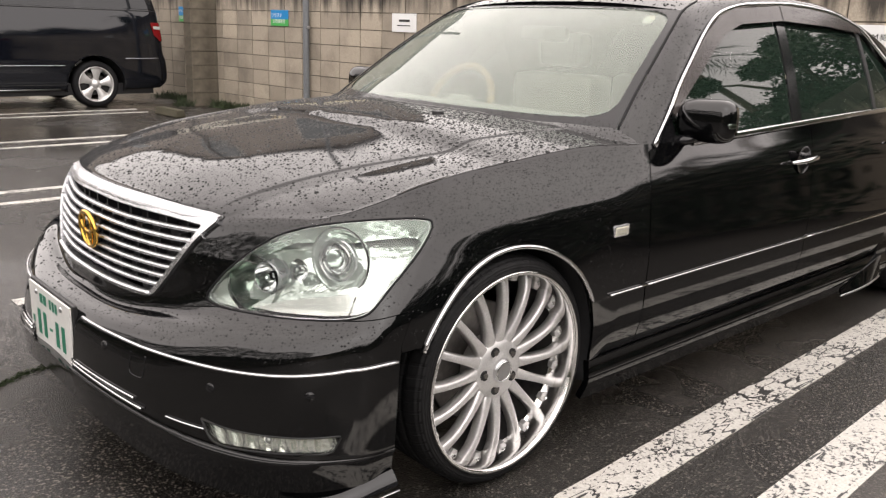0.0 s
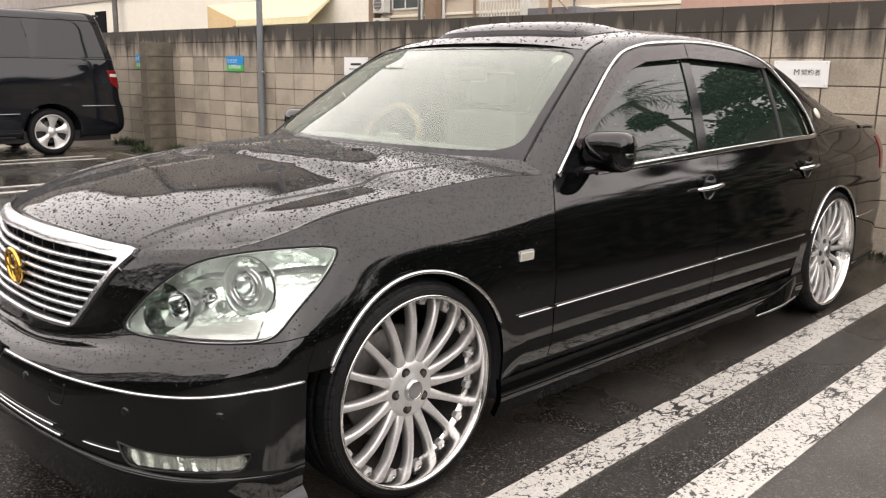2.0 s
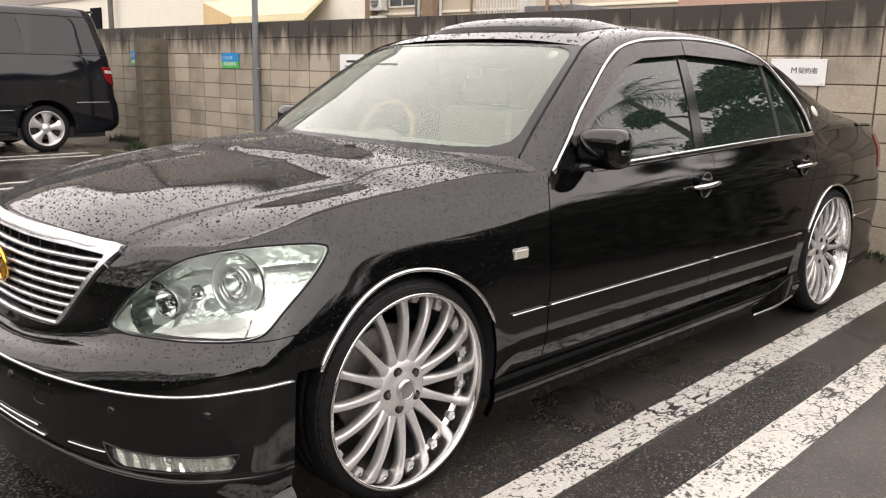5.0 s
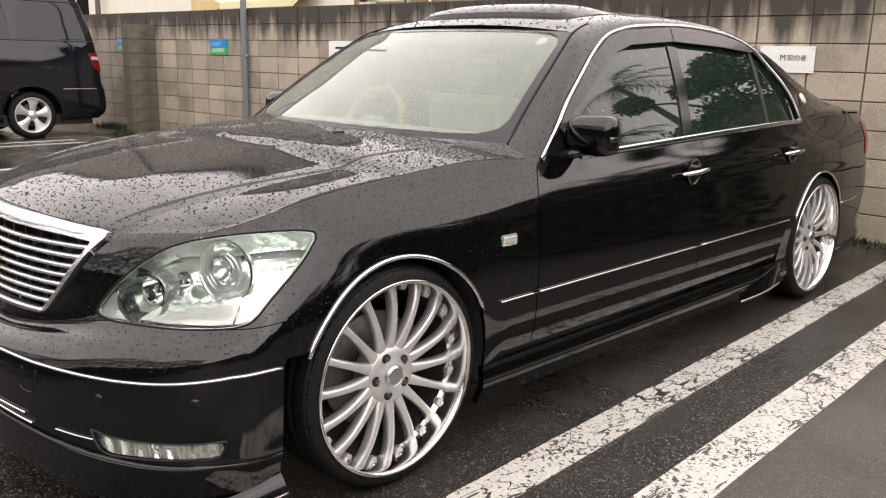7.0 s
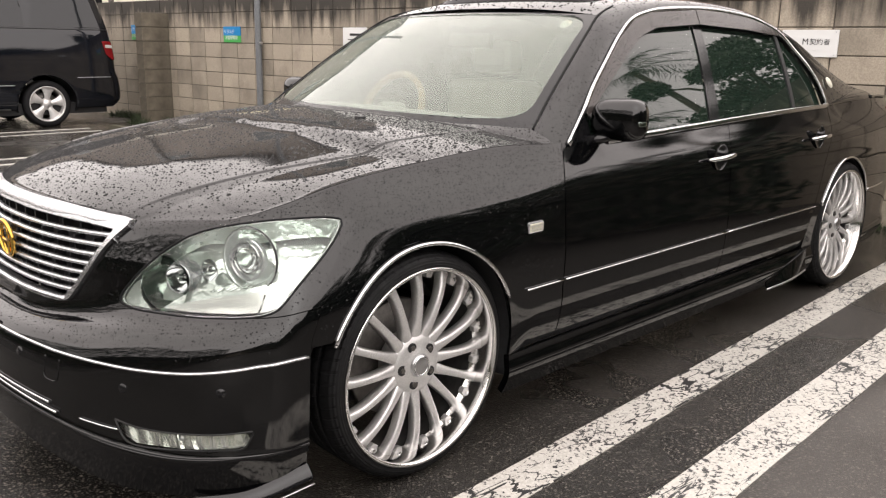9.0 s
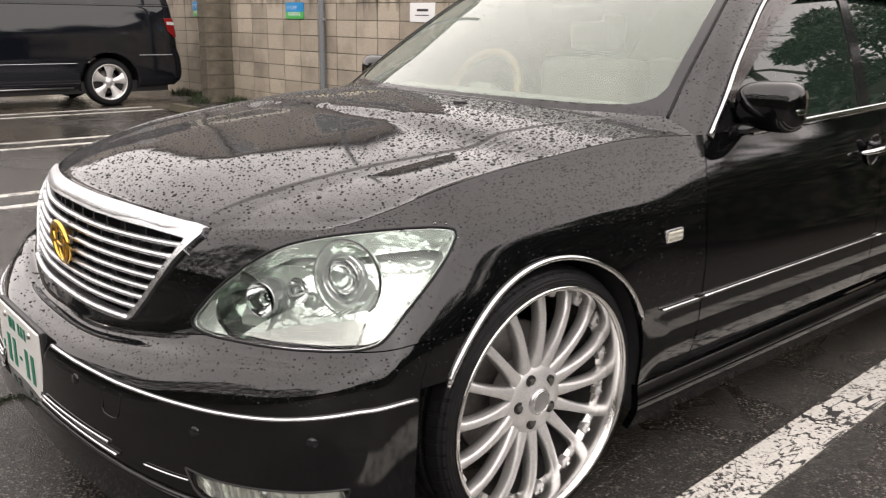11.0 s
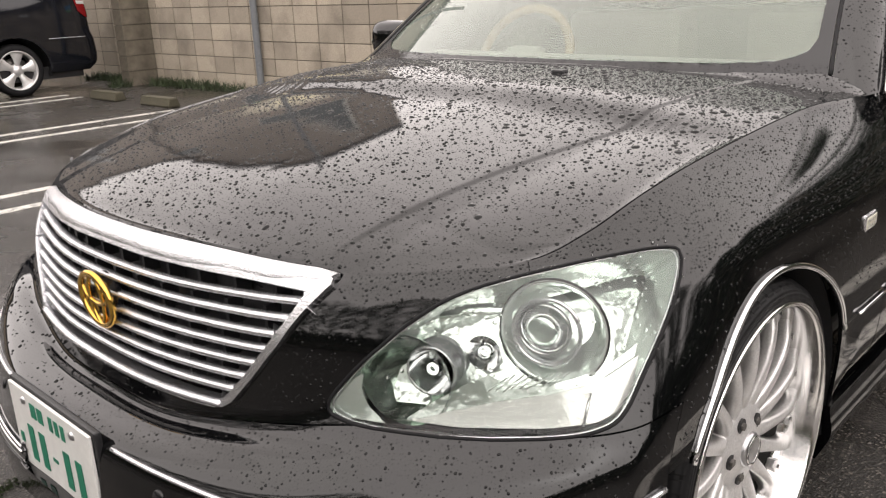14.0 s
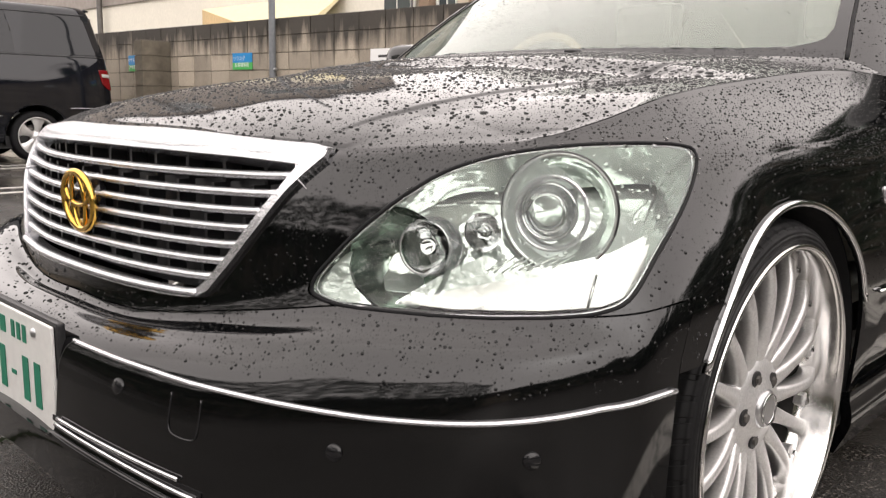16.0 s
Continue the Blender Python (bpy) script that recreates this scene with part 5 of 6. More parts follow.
# ---- the black van parked beside ----
van = thing("van", "black people carrier with silver alloy wheels, parked on wet asphalt", "van")
VY = 10.25
VRINGS = ((.25, .05, 3.66, -1.00), (.36, .015, 3.75, -1.08), (.60, .0, 3.74, -1.10), (.74, .0, 3.70, -1.05), (.95, .0, 3.685, -.95), (1.22, .025, 3.65, -.70), (1.32, .045, 3.635, -.50), (1.55, .085, 3.575, -.15), (1.80, .13, 3.50, .25), (1.90, .21, 3.43, .55), (1.925, .40, 3.25, .9))
vcage = []
for z, ins, xr, xf in VRINGS:
    vcage.append([(xr, VY, z), (xr - .005, 9.75 + ins, z), (xr - .04, 9.47 + ins, z), (xr - .13, 9.385 + ins, z), (xr - .35, 9.352 + ins, z), (2.3, 9.35 + ins, z), (1.2, 9.35 + ins, z), (xf + .9, 9.36 + ins, z), (xf + .35, 9.42 + ins, z), (xf + .06, 9.65 + ins, z), (xf, VY, z)])
vcage = np.array(vcage)


def vbody(s, r):
    rows = np.array([spline(c, s) for c in vcage])
    return np.stack([spline(rows[:, j], r) for j in range(rows.shape[1])], axis=1)


def vsheet(name, P, mat, parent, cuts=(), thick=.006, label="", twin=True):
    P, k = trimmed(P, cuts)
    n, m, _ = P.shape
    idx = np.arange(n * m).reshape(n, m)
    f = np.stack([idx[:-1, :-1], idx[:-1, 1:], idx[1:, 1:], idx[1:, :-1]], -1)[k]
    v = P.reshape(-1, 3)
    sets = [(v, f)] + ([(v * (1, -1, 1) + (0, 2 * VY, 0), f[:, ::-1])] if twin else [])
    for vv, ff in sets:
        use = np.unique(ff)
        back = np.full(len(vv), -1)
        back[use] = np.arange(len(use))
        o = raw(name, vv[use], back[ff], mat, parent, label)
        if thick:
            mod = o.modifiers.new("thickness", "SOLIDIFY")
            mod.thickness, mod.offset = thick, -1


VARCH = (disc_outline(2.68, .31, .385), disc_outline(-.15, .31, .385))
vs, vr = np.linspace(0, 10, 260), np.linspace(0, 10, 90)
VP = vbody(vs, vr)
vsheet("van_body", VP, VAN_PAINT, van, [(XZ, VARCH[0], "out"), (XZ, VARCH[1], "out")])
roofp = vbody(np.linspace(0, 10, 40), [10.0])[0]
vsheet("van_roof", np.stack([roofp, roofp * (1, 0, 1) + (0, VY, .03)]), VAN_PAINT, van)
VG = vbody(np.linspace(2.4, 9, 260), np.linspace(5, 10, 90)) + np.array((0, -.004, 0))
VTINT = material("van privacy glass", (0.012, 0.013, 0.015), 0.04)
for poly in ([(2.53, 1.31), (2.61, 1.80), (3.42, 1.80), (3.585, 1.315)], [(1.25, 1.31), (1.25, 1.79), (2.40, 1.80), (2.46, 1.55), (2.47, 1.31)], [(.1, 1.30), (.62, 1.70), (1.16, 1.76), (1.16, 1.30)]):
    vsheet("van_window", VG, VTINT, van, [(XZ, np.array(poly), "in")], .003)
VT = vbody(np.linspace(1.4, 4.2, 80), np.linspace(2.5, 6.5, 50)) + np.array((.004, -.006, 0))
vsheet("van_tail_lamp", VT, RED, van, [(XZ, np.array([(3.46, 1.14), (3.64, 1.14), (3.67, 1.0), (3.69, .89), (3.60, .89), (3.50, .97)]), "in")], .01, "red tail lamp with a clear band")
vsheet("lamp_band", VT + np.array((.008, -.010, 0)), FROST, van, [(XZ, np.array([(3.50, 1.095), (3.68, 1.085), (3.69, 1.045), (3.50, 1.055)]), "in")], .004)
for z, x0, x1 in ((.655, 3.08, 3.55), (.56, .7, 2.30)):
    line = vbody(np.linspace(2.2, 7.5, 200), [np.interp(z, [q[0] for q in VRINGS], range(11))])[0]
    line = line[(line[:, 0] > x0) & (line[:, 0] < x1)] + np.array((0, -.004, 0))
    rod("van_moulding", line, .0045, SATIN, van)
for z, x0, x1 in ((1.30, .15, 3.57), (1.805, 1.3, 3.42)):
    line = vbody(np.linspace(2.2, 8.5, 240), [np.interp(z, [q[0] for q in VRINGS], range(11))])[0]
    line = line[(line[:, 0] > x0) & (line[:, 0] < x1)] + np.array((0, -.006, 0))
    rod("window_seal", line, .008, TRIM_BLACK, van)
rod("step_chrome", [(.3, 9.37, .255), (1.2, 9.365, .255), (2.2, 9.365, .255)], .010, SATIN, van)
rod("roof_spoiler", [(3.42, 9.60, 1.885), (3.50, 9.72, 1.89), (3.52, VY, 1.90), (3.50, 10.78, 1.89), (3.42, 10.9, 1.885)], .03, VAN_PAINT, van, flat=.5)
part("van_floor", box_mesh(-.9, 3.5, 9.46, 11.04, .17, .32), TRIM_BLACK, van)


def van_wheel(x, y, turn):
    w = raw("van_wheel", *lathe([(.232, .0), (.236, -.006), (.225, -.004), (.216, .012), (.205, .05), (.205, .18), (.236, .20)], 56), ALLOY, van, "silver five-spoke alloy wheel")
    raw("van_tyre", *lathe([(.228, .0), (.250, -.010), (.285, -.006), (.305, .01), (.312, .04), (.312, .16), (.300, .19), (.228, .2)], 56), RUBBER, w)
    raw("van_hub", *lathe([(.0, .006), (.03, .006), (.035, .012), (.075, .022), (.08, .05), (.0, .06)], 32), ALLOY, w)
    for k in range(5):
        a = 2 * math.pi * (k + .1) / 5
        vs_, fs_ = [], []
        for r_, w_, d_ in ((.05, .030, .018), (.10, .040, .012), (.15, .055, .012), (.19, .080, .016), (.219, .118, .022)):
            vs_ += [(-w_, d_ + .02, r_), (-w_ * .8, d_, r_), (w_ * .8, d_, r_), (w_, d_ + .02, r_)]
        for i in range(4):
            for j in range(3):
                fs_.append((i * 4 + j, i * 4 + j + 1, i * 4 + j + 5, i * 4 + j + 4))
        o = raw("van_spoke", vs_, fs_, ALLOY, w)
        o.matrix_basis = Matrix.Rotation(a, 4, "Y")
    raw("van_brake", *lathe([(.05, .09), (.15, .09), (.15, .11)], 32), IRON, w)
    w.matrix_basis = pose(x, y, .312, 0, 0, turn)


for x in (2.68, -.15):
    van_wheel(x, 9.395, 0)
    van_wheel(x, 11.105, 180)
    for y0, y1 in ((9.38, 9.75), (11.12, 10.75)):
        a = np.linspace(radians(-15), radians(195), 30)
        arc = np.stack([x + .39 * np.cos(a), np.full(30, y0), .31 + .39 * np.sin(a)], 1)
        raw("van_arch_liner", np.vstack([arc, arc * (1, 0, 1) + (0, y1, 0)]), [(i, i + 1, i + 31, i + 30) for i in range(29)], TRIM_BLACK, van)

# ---- by the wall ----
CEMENT = speckled("old wet concrete", (0.065, 0.058, 0.036), 0.8, scale=60, amount=0.35, bump=0.3)
for x, y in ((3.10, 8.05), (3.14, 6.95), (3.02, 10.4), (3.3, 4.35), (3.35, 5.45)):
    bm = bmesh.new()
    box(bm, -.075, .075, -.28, .28, 0, .10, .02)
    for v in bm.verts:
        if v.co.z > .05:
            v.co.x *= .7
    o = part("wheel_stop", bm, CEMENT)
    o.matrix_basis = pose(x, y, 0, 0, 0, random.uniform(-4, 4))
    tagged(o, "low mossy concrete wheel stop on the asphalt", "wheel stop", "wheel stops")
POLE = speckled("grey painted steel", (0.16, 0.17, 0.18), 0.45, scale=40, amount=0.15)
pole_at = on_wall(7.30, -.055, 0)
pole = thing("pole", "grey painted steel pole standing against the block wall", "pole", at=pole_at)
bm = bmesh.new()
cyl(bm, (0, 0, 0), (0, 0, 5.3), .040, .036, 20)
part("shaft", bm, POLE, pole, smooth=False)
bm = bmesh.new()
cyl(bm, (0, -.02, 1.16), (0, -.075, 1.16), .017, .017, 12)
part("eyelet", bm, SATIN, pole, "small metal eyelet")

SIGN_BLUE = material("sign blue", (0.02, 0.24, 0.55), 0.35)
SIGN_GREEN = material("sign green", (0.08, 0.40, 0.10), 0.35)
SIGN_WHITE = material("sign white", (0.78, 0.78, 0.77), 0.35)
INK = material("black ink", (0.012, 0.012, 0.012), 0.5)


def wall_box(bm, u0, u1, z0, z1, off0, off1, bevel=0.0):
    box(bm, off0, off1, u0, u1, z0, z1, bevel)
    return bm


def wall_part(name, mat, parent, *args, **kw):
    o = part(name, wall_box(bmesh.new(), *args), mat, parent, **kw)
    return o


def wall_thing(name, label, category, group=""):
    o = thing(name, label, category, group)
    o.matrix_basis = WALL_FRAME
    return o


def wall_words(text, mat, parent, u, z, size, off):
    c = bpy.data.curves.new("writing", "FONT")
    c.body, c.size, c.extrude, c.align_x, c.align_y = text, size, 0.0005, "CENTER", "CENTER"
    tmp = bpy.data.objects.new("writing", c)
    scene.collection.objects.link(tmp)
    me = bpy.data.meshes.new_from_object(tmp.evaluated_get(bpy.context.evaluated_depsgraph_get()))
    bpy.data.objects.remove(tmp)
    o = linked("writing", me, mat, parent)
    # the wall faces the lot: text runs along -u
    o.matrix_basis = Matrix.Translation((off, u, z)) @ Matrix(((0, 0, -1, 0), (-1, 0, 0, 0), (0, 1, 0, 0), (0, 0, 0, 1)))
    return o


for u0, u1, z0, z1 in ((7.76, 8.155, 1.163, 1.361), (10.36, 10.70, 1.172, 1.388)):
    sg = wall_thing("parking_sign", "small blue and green parking sign on the block wall", "sign", "parking signs")
    wall_part("panel", SIGN_BLUE, sg, u0, u1, z0 + .085, z1, -.012, -.004)
    wall_part("panel", SIGN_GREEN, sg, u0, u1, z0, z0 + .085, -.012, -.004)
    wall_words("リラステ", SIGN_WHITE, sg, (u0 + u1) / 2 + .06, z1 - .068, .062, -.013)
    wall_words("お客様専用", SIGN_WHITE, sg, (u0 + u1) / 2 + .01, z0 + .055, .058, -.013)
for u0, u1, z0, z1, txt in ((.362, .76, 1.143, 1.330, True), (5.31, 5.71, 1.15, 1.348, False)):
    sg = wall_thing("contract_sign", "white parking sign with black writing on the block wall", "sign", "contract signs")
    wall_part("panel", SIGN_WHITE, sg, u0, u1, z0, z1, -.014, -.004, .002)
    wall_part("inner_plate", SIGN_WHITE, sg, u0 + .05, u1 - .05, z0 + .045, z1 - .045, -.016, -.0145)
    if txt:
        wall_words("契約者", INK, sg, u0 + .125, (z0 + z1) / 2 + .008, .047, -.017)
        wall_words("M", INK, sg, u0 + .225, (z0 + z1) / 2 + .010, .06, -.017)
    else:
        wall_part("writing_bar", INK, sg, u0 + .10, u1 - .12, (z0 + z1) / 2 + .01, (z0 + z1) / 2 + .035, -.0175, -.017)
        wall_part("writing_bar", INK, sg, u0 + .09, u1 - .09, (z0 + z1) / 2 - .035, (z0 + z1) / 2 - .025, -.0175, -.017)
    for uu in (u0 + .02, u1 - .02):
        for zz in (z0 + .015, z1 - .015):
            wall_part("screw", SATIN, sg, uu - .004, uu + .004, zz - .004, zz + .004, -.0165, -.014)

# ---- buildings behind the wall ----
STUCCO = speckled("cream stucco", (0.74, 0.70, 0.60), 0.9, scale=25, amount=0.06, bump=0.1)
BEIGE = speckled("beige rendered wall", (0.50, 0.44, 0.36), 0.9, scale=20, amount=0.12, bump=0.1)
BROWN = speckled("brown tiled column", (0.24, 0.17, 0.12), 0.7, scale=40, amount=0.2)
PINK = speckled("salmon panelled wall", (0.46, 0.30, 0.24), 0.85, scale=15, amount=0.08)
YELLOW = speckled("yellow canvas", (0.78, 0.70, 0.44), 0.8, scale=20, amount=0.08)
ORANGE = speckled("ochre canvas", (0.66, 0.48, 0.25), 0.8, scale=20, amount=0.1)
GREYW = speckled("grey roofing", (0.14, 0.14, 0.15), 0.7, scale=10, amount=0.2)
DARK = material("dark opening", (0.004, 0.004, 0.005), 0.9, Specular_IOR_Level=0.1)
PANE = material("window pane", (0.05, 0.065, 0.07), 0.05)
WHITE_PVC = speckled("white plastic", (0.60, 0.60, 0.57), 0.5, scale=60, amount=0.1)


def block(name, label, mat, x0, x1, y0, y1, h, windows=(), roof=True):
    """A building with its face at x0 towards the lot; windows: (y, z, width, height)."""
    b = thing(name, label, "building", at=(0, 0, 0))
    part("wall", box_mesh(x0, x1, y0, y1, 0, h), mat, b)
    if roof:
        part("roof", box_mesh(x0 - .15, x1 + .15, y0 - .15, y1 + .15, h, h + .18, .02), GREYW, b)
    for y, z, w, t in windows:
        fr = bmesh.new()
        for q in ((y - w / 2 - .05, y - w / 2, z, z + t), (y + w / 2, y + w / 2 + .05, z, z + t), (y - w / 2 - .05, y + w / 2 + .05, z + t, z + t + .05), (y - w / 2 - .05, y + w / 2 + .05, z - .06, z), (y - .02, y + .02, z, z + t)):
            box(fr, x0 - .05, x0 + .02, q[0], q[1], q[2], q[3])
        win = part("window", fr, WHITE_PVC, b)
        part("pane", box_mesh(x0 - .02, x0 + .01, y - w / 2, y + w / 2, z, z + t), PANE, win)
    return b


cream = thing("cream_house", "tall cream house behind the wall, its unseen upper storey grey-brown", "building")
gable = [(7.29, 0), (7.29, 3.9), (9.5, 5.6), (14.0, 7.0), (40, 7.6), (40, 0)]
gv = [(x, y + (x - 6.5) * 1.27, z) for x in (6.5, 13.5) for y, z in gable]
raw("wall", gv, [tuple(range(6)), tuple(range(11, 5, -1))] + [(i, 6 + i, 6 + (i + 1) % 6, (i + 1) % 6) for i in range(6)], STUCCO, cream, smooth=False)
for (y0, z0), (y1, z1) in zip(gable[1:4], gable[2:5]):
    raw("roof", [(x, y + (x - 6.5) * 1.27, z + up) for up in (.01, .16) for x, y, z in ((6.2, y0, z0), (13.7, y0, z0), (13.7, y1, z1), (6.2, y1, z1))],
        [(0, 1, 2, 3), (7, 6, 5, 4), (0, 4, 5, 1), (3, 2, 6, 7), (0, 3, 7, 4), (1, 5, 6, 2)], GREYW, cream, smooth=False)
# unseen upper storey, added in a dark tone to set the bonnet's reflection
SIDING = speckled("grey-brown siding", (0.30, 0.265, 0.235), 0.7, scale=8, amount=0.2)
sv_ = [(x, y, z) for x in (6.46, 6.495) for y, z in ((7.30, 2.6), (7.30, 3.9), (9.5, 5.6), (14.0, 7.0), (39.9, 7.6), (39.9, 2.6))]
raw("upper_wall", sv_, [tuple(range(6)), tuple(range(11, 5, -1))] + [(i, 6 + i, 6 + (i + 1) % 6, (i + 1) % 6) for i in range(6)], SIDING, cream, "unseen grey-brown upper storey added for the bonnet reflection", smooth=False)
for y, z, w, t in ((9.6, 3.3, 2.6, 1.0), (15.2, 5.2, 1.8, 1.1), (21.0, 3.2, 1.6, 1.2)):
    win = part("window", box_mesh(6.40, 6.52, y - w / 2 - .06, y + w / 2 + .06, z - .06, z + t + .06), WHITE_PVC, cream)
    part("pane", box_mesh(6.38, 6.42, y - w / 2, y - .03, z, z + t), PANE, win)
    part("pane", box_mesh(6.38, 6.42, y + .03, y + w / 2, z, z + t), PANE, win)
part("slit_window", box_mesh(6.47, 6.52, 16.45, 17.0, 1.6, 2.39), DARK, cream)
bm = bmesh.new()
cyl(bm, (6.36, 15.66, 0), (6.36, 15.66, 7.0), .055, n=12)
part("drainpipe", bm, IRON, cream, "dark grey drainpipe")
# sloping canvas awning on the cream house
raw("awning_side", [(6.47, 11.92, 2.31), (6.0, 10.16, 1.98), (6.0, 10.16, 1.90), (6.47, 11.92, 1.72), (6.50, 11.90, 2.31), (6.03, 10.14, 1.98), (6.03, 10.14, 1.90), (6.50, 11.90, 1.72)],
    [(3, 2, 1, 0), (4, 5, 6, 7), (0, 1, 5, 4), (1, 2, 6, 5), (2, 3, 7, 6), (3, 0, 4, 7)], ORANGE, cream, "ochre canvas side of the awning", smooth=False)
aw = [(6.47, 11.9, 2.315), (6.0, 10.14, 1.985), (6.0, 8.1, 1.985), (6.47, 8.1, 2.315), (6.47, 11.9, 2.29), (6.0, 10.14, 1.88), (6.0, 8.1, 1.88), (6.47, 8.1, 2.29)]
raw("awning", aw, [(0, 1, 2, 3), (1, 5, 6, 2), (4, 5, 1, 0), (3, 2, 6, 7), (7, 6, 5, 4)], YELLOW, cream, "pale yellow canvas awning", smooth=False)

flats = block("apartment_building", "beige apartment building with air conditioners behind the wall", BEIGE, 17.8, 24, 8.75, 21.6, 4.7, [(19.15, 3.26, 1.25, 1.1), (16.9, 3.5, .7, .8)])
part("corner_column", box_mesh(17.5, 17.82, 20.45, 21.0, 0, 4.7, .01), BROWN, flats)
part("corner_column", box_mesh(17.4, 17.82, 17.32, 17.78, 0, 4.7, .01), BROWN, flats)
part("corner_column", box_mesh(17.4, 17.82, 13.42, 13.75, 0, 4.7, .01), WHITE_PVC, flats)
part("floor_band", box_mesh(17.74, 17.82, 8.75, 20.4, 2.96, 3.04, .01), STUCCO, flats)
for y, z in ((20.13, 3.12), (20.13, 2.40)):
    ac = thing("air_conditioner", "white outdoor air conditioner unit on the wall", "air conditioner", "air conditioners", at=(17.55, y, z))
    part("casing", box_mesh(-.14, .14, -.29, .29, 0, .55, .02), WHITE_PVC, ac)
    v, f = lathe([(.0, -.012), (.06, -.012), (.20, -.006), (.21, .0)], 28)
    o = raw("fan_grille", v, f, GREYW, ac)
    o.matrix_basis = Matrix.Translation((-.145, .04, .28)) @ Matrix.Rotation(radians(-90), 4, "Z")
    for k in range(4):
        part("grille_hoop", box_mesh(-.162, -.158, -.16, .24, .10 + k * .11, .112 + k * .11), WHITE_PVC, ac)
    part("bracket", box_mesh(-.14, .3, -.27, -.23, -.04, 0), GREYW, ac)
    part("bracket", box_mesh(-.14, .3, .23, .27, -.04, 0), GREYW, ac)
for y, rad_, mat_ in ((18.40, .04, GREYW), (18.25, .05, WHITE_PVC), (18.05, .03, GREYW), (17.25, .05, WHITE_PVC), (15.9, .04, BROWN), (12.1, .03, GREYW)):
    bm = bmesh.new()
    cyl(bm, (17.7, y, 0), (17.7, y, 4.6), rad_, n=10)
    part("wall_pipe", bm, mat_, flats)
rail = thing("balcony_railing", "pale metal railing of slim upright bars behind the wall", "railing")
part("top_rail", box_mesh(17.0, 17.06, 13.3, 15.05, 3.22, 3.28), WHITE_PVC, rail)
part("bottom_rail", box_mesh(17.0, 17.06, 13.3, 15.05, 2.2, 2.25), WHITE_PVC, rail)
for k in range(16):
    part("bar", box_mesh(17.01, 17.04, 13.32 + k * .112, 13.35 + k * .112, 0 if k in (0, 15) else 2.2, 3.24), WHITE_PVC, rail)
shed = block("yellow_shed", "low yellow shed with rusty pipes behind the wall", YELLOW, 12.0, 14.0, 7.75, 8.66, 2.30)
bm = bmesh.new()
cyl(bm, (11.8, 8.19, 0), (11.8, 8.19, 3.4), .035, n=8)
cyl(bm, (11.8, 8.45, 2.70), (11.8, 8.0, 2.70), .03, n=8)
cyl(bm, (11.8, 8.15, 2.72), (11.8, 7.75, 2.42), .015, n=8)
part("rusty_pipe", bm, BROWN, shed)
block("salmon_house", "salmon panelled house behind the wall", PINK, 7.6, 12, 1.62, 2.85, 2.9, [])

# ---- greenery ----
LEAF = speckled("dark evergreen leaves", (0.022, 0.045, 0.017), 0.45, scale=3, amount=0.5)
BARK = speckled("bark", (0.10, 0.075, 0.055), 0.9, scale=20, amount=0.3, bump=0.3)
WEED = speckled("roadside weeds", (0.035, 0.052, 0.018), 0.7, scale=20, amount=0.5)


def leaf_cloud(clumps, count, size, rng):
    v, f = [], []
    for c, rad in clumps:
        for _ in range(count):
            d = rng.normal(size=3)
            d /= np.linalg.norm(d)
            p = np.asarray(c) + d * rad * rng.uniform(.45, 1.0) * (1, 1, .8)
            a, b = rng.normal(size=3), rng.normal(size=3)
            a /= np.linalg.norm(a)
            b = np.cross(a, b)
            b /= np.linalg.norm(b)
            k = size * rng.uniform(.6, 1.4)
            i = len(v)
            v += [p - a * k, p + b * k * .4, p + a * k, p - b * k * .4]
            f.append((i, i + 1, i + 2, i + 3))
    return v, f


def tree(x, y, h, spread, seed):
    rng = np.random.default_rng(seed)
    t = thing("tree", "dark leafy evergreen tree at the edge of the lot", "tree", "trees", at=(x, y, 0))
    rod("trunk", [(0, 0, 0), (.05, .03, h * .3), (-.04, .06, h * .6), (.02, 0, h * .85)], (.14, .11, .08, .04), BARK, t)
    clumps = []
    for k in range(16):
        a, z = rng.uniform(0, 6.28), rng.uniform(.22, .92) * h
        q = np.array((math.cos(a) * spread * rng.uniform(.3, .95), math.sin(a) * spread * rng.uniform(.3, .95), z))
        clumps.append((q, rng.uniform(.35, .75) * spread * .7))
        rod("limb", [(0, 0, z * .7), tuple(q * (.6, .6, .93)), tuple(q)], (.05, .03, .012), BARK, t, n=6)
    raw("crown", *leaf_cloud(clumps, 900, .062, rng), LEAF, t, smooth=False)


for k, (x, y, h, sp) in enumerate(((9.2, -2.2, 4.9, 1.5), (9.4, -3.3, 4.9, 1.2), (9.7, -1.2, 4.6, 1.3), (10.6, -4.9, 3.5, 1.7), (9.0, -6.4, 3.4, 1.5), (7.2, -8.2, 3.7, 1.6), (4.8, -8.6, 3.9, 1.5), (2.4, -9.0, 3.7, 1.5), (13.5, -2.2, 5.2, 1.8), (13.5, -6.5, 4.4, 1.8), (0, -9.6, 3.4, 1.4))):
    tree(x, y, h, sp, 11 + k)


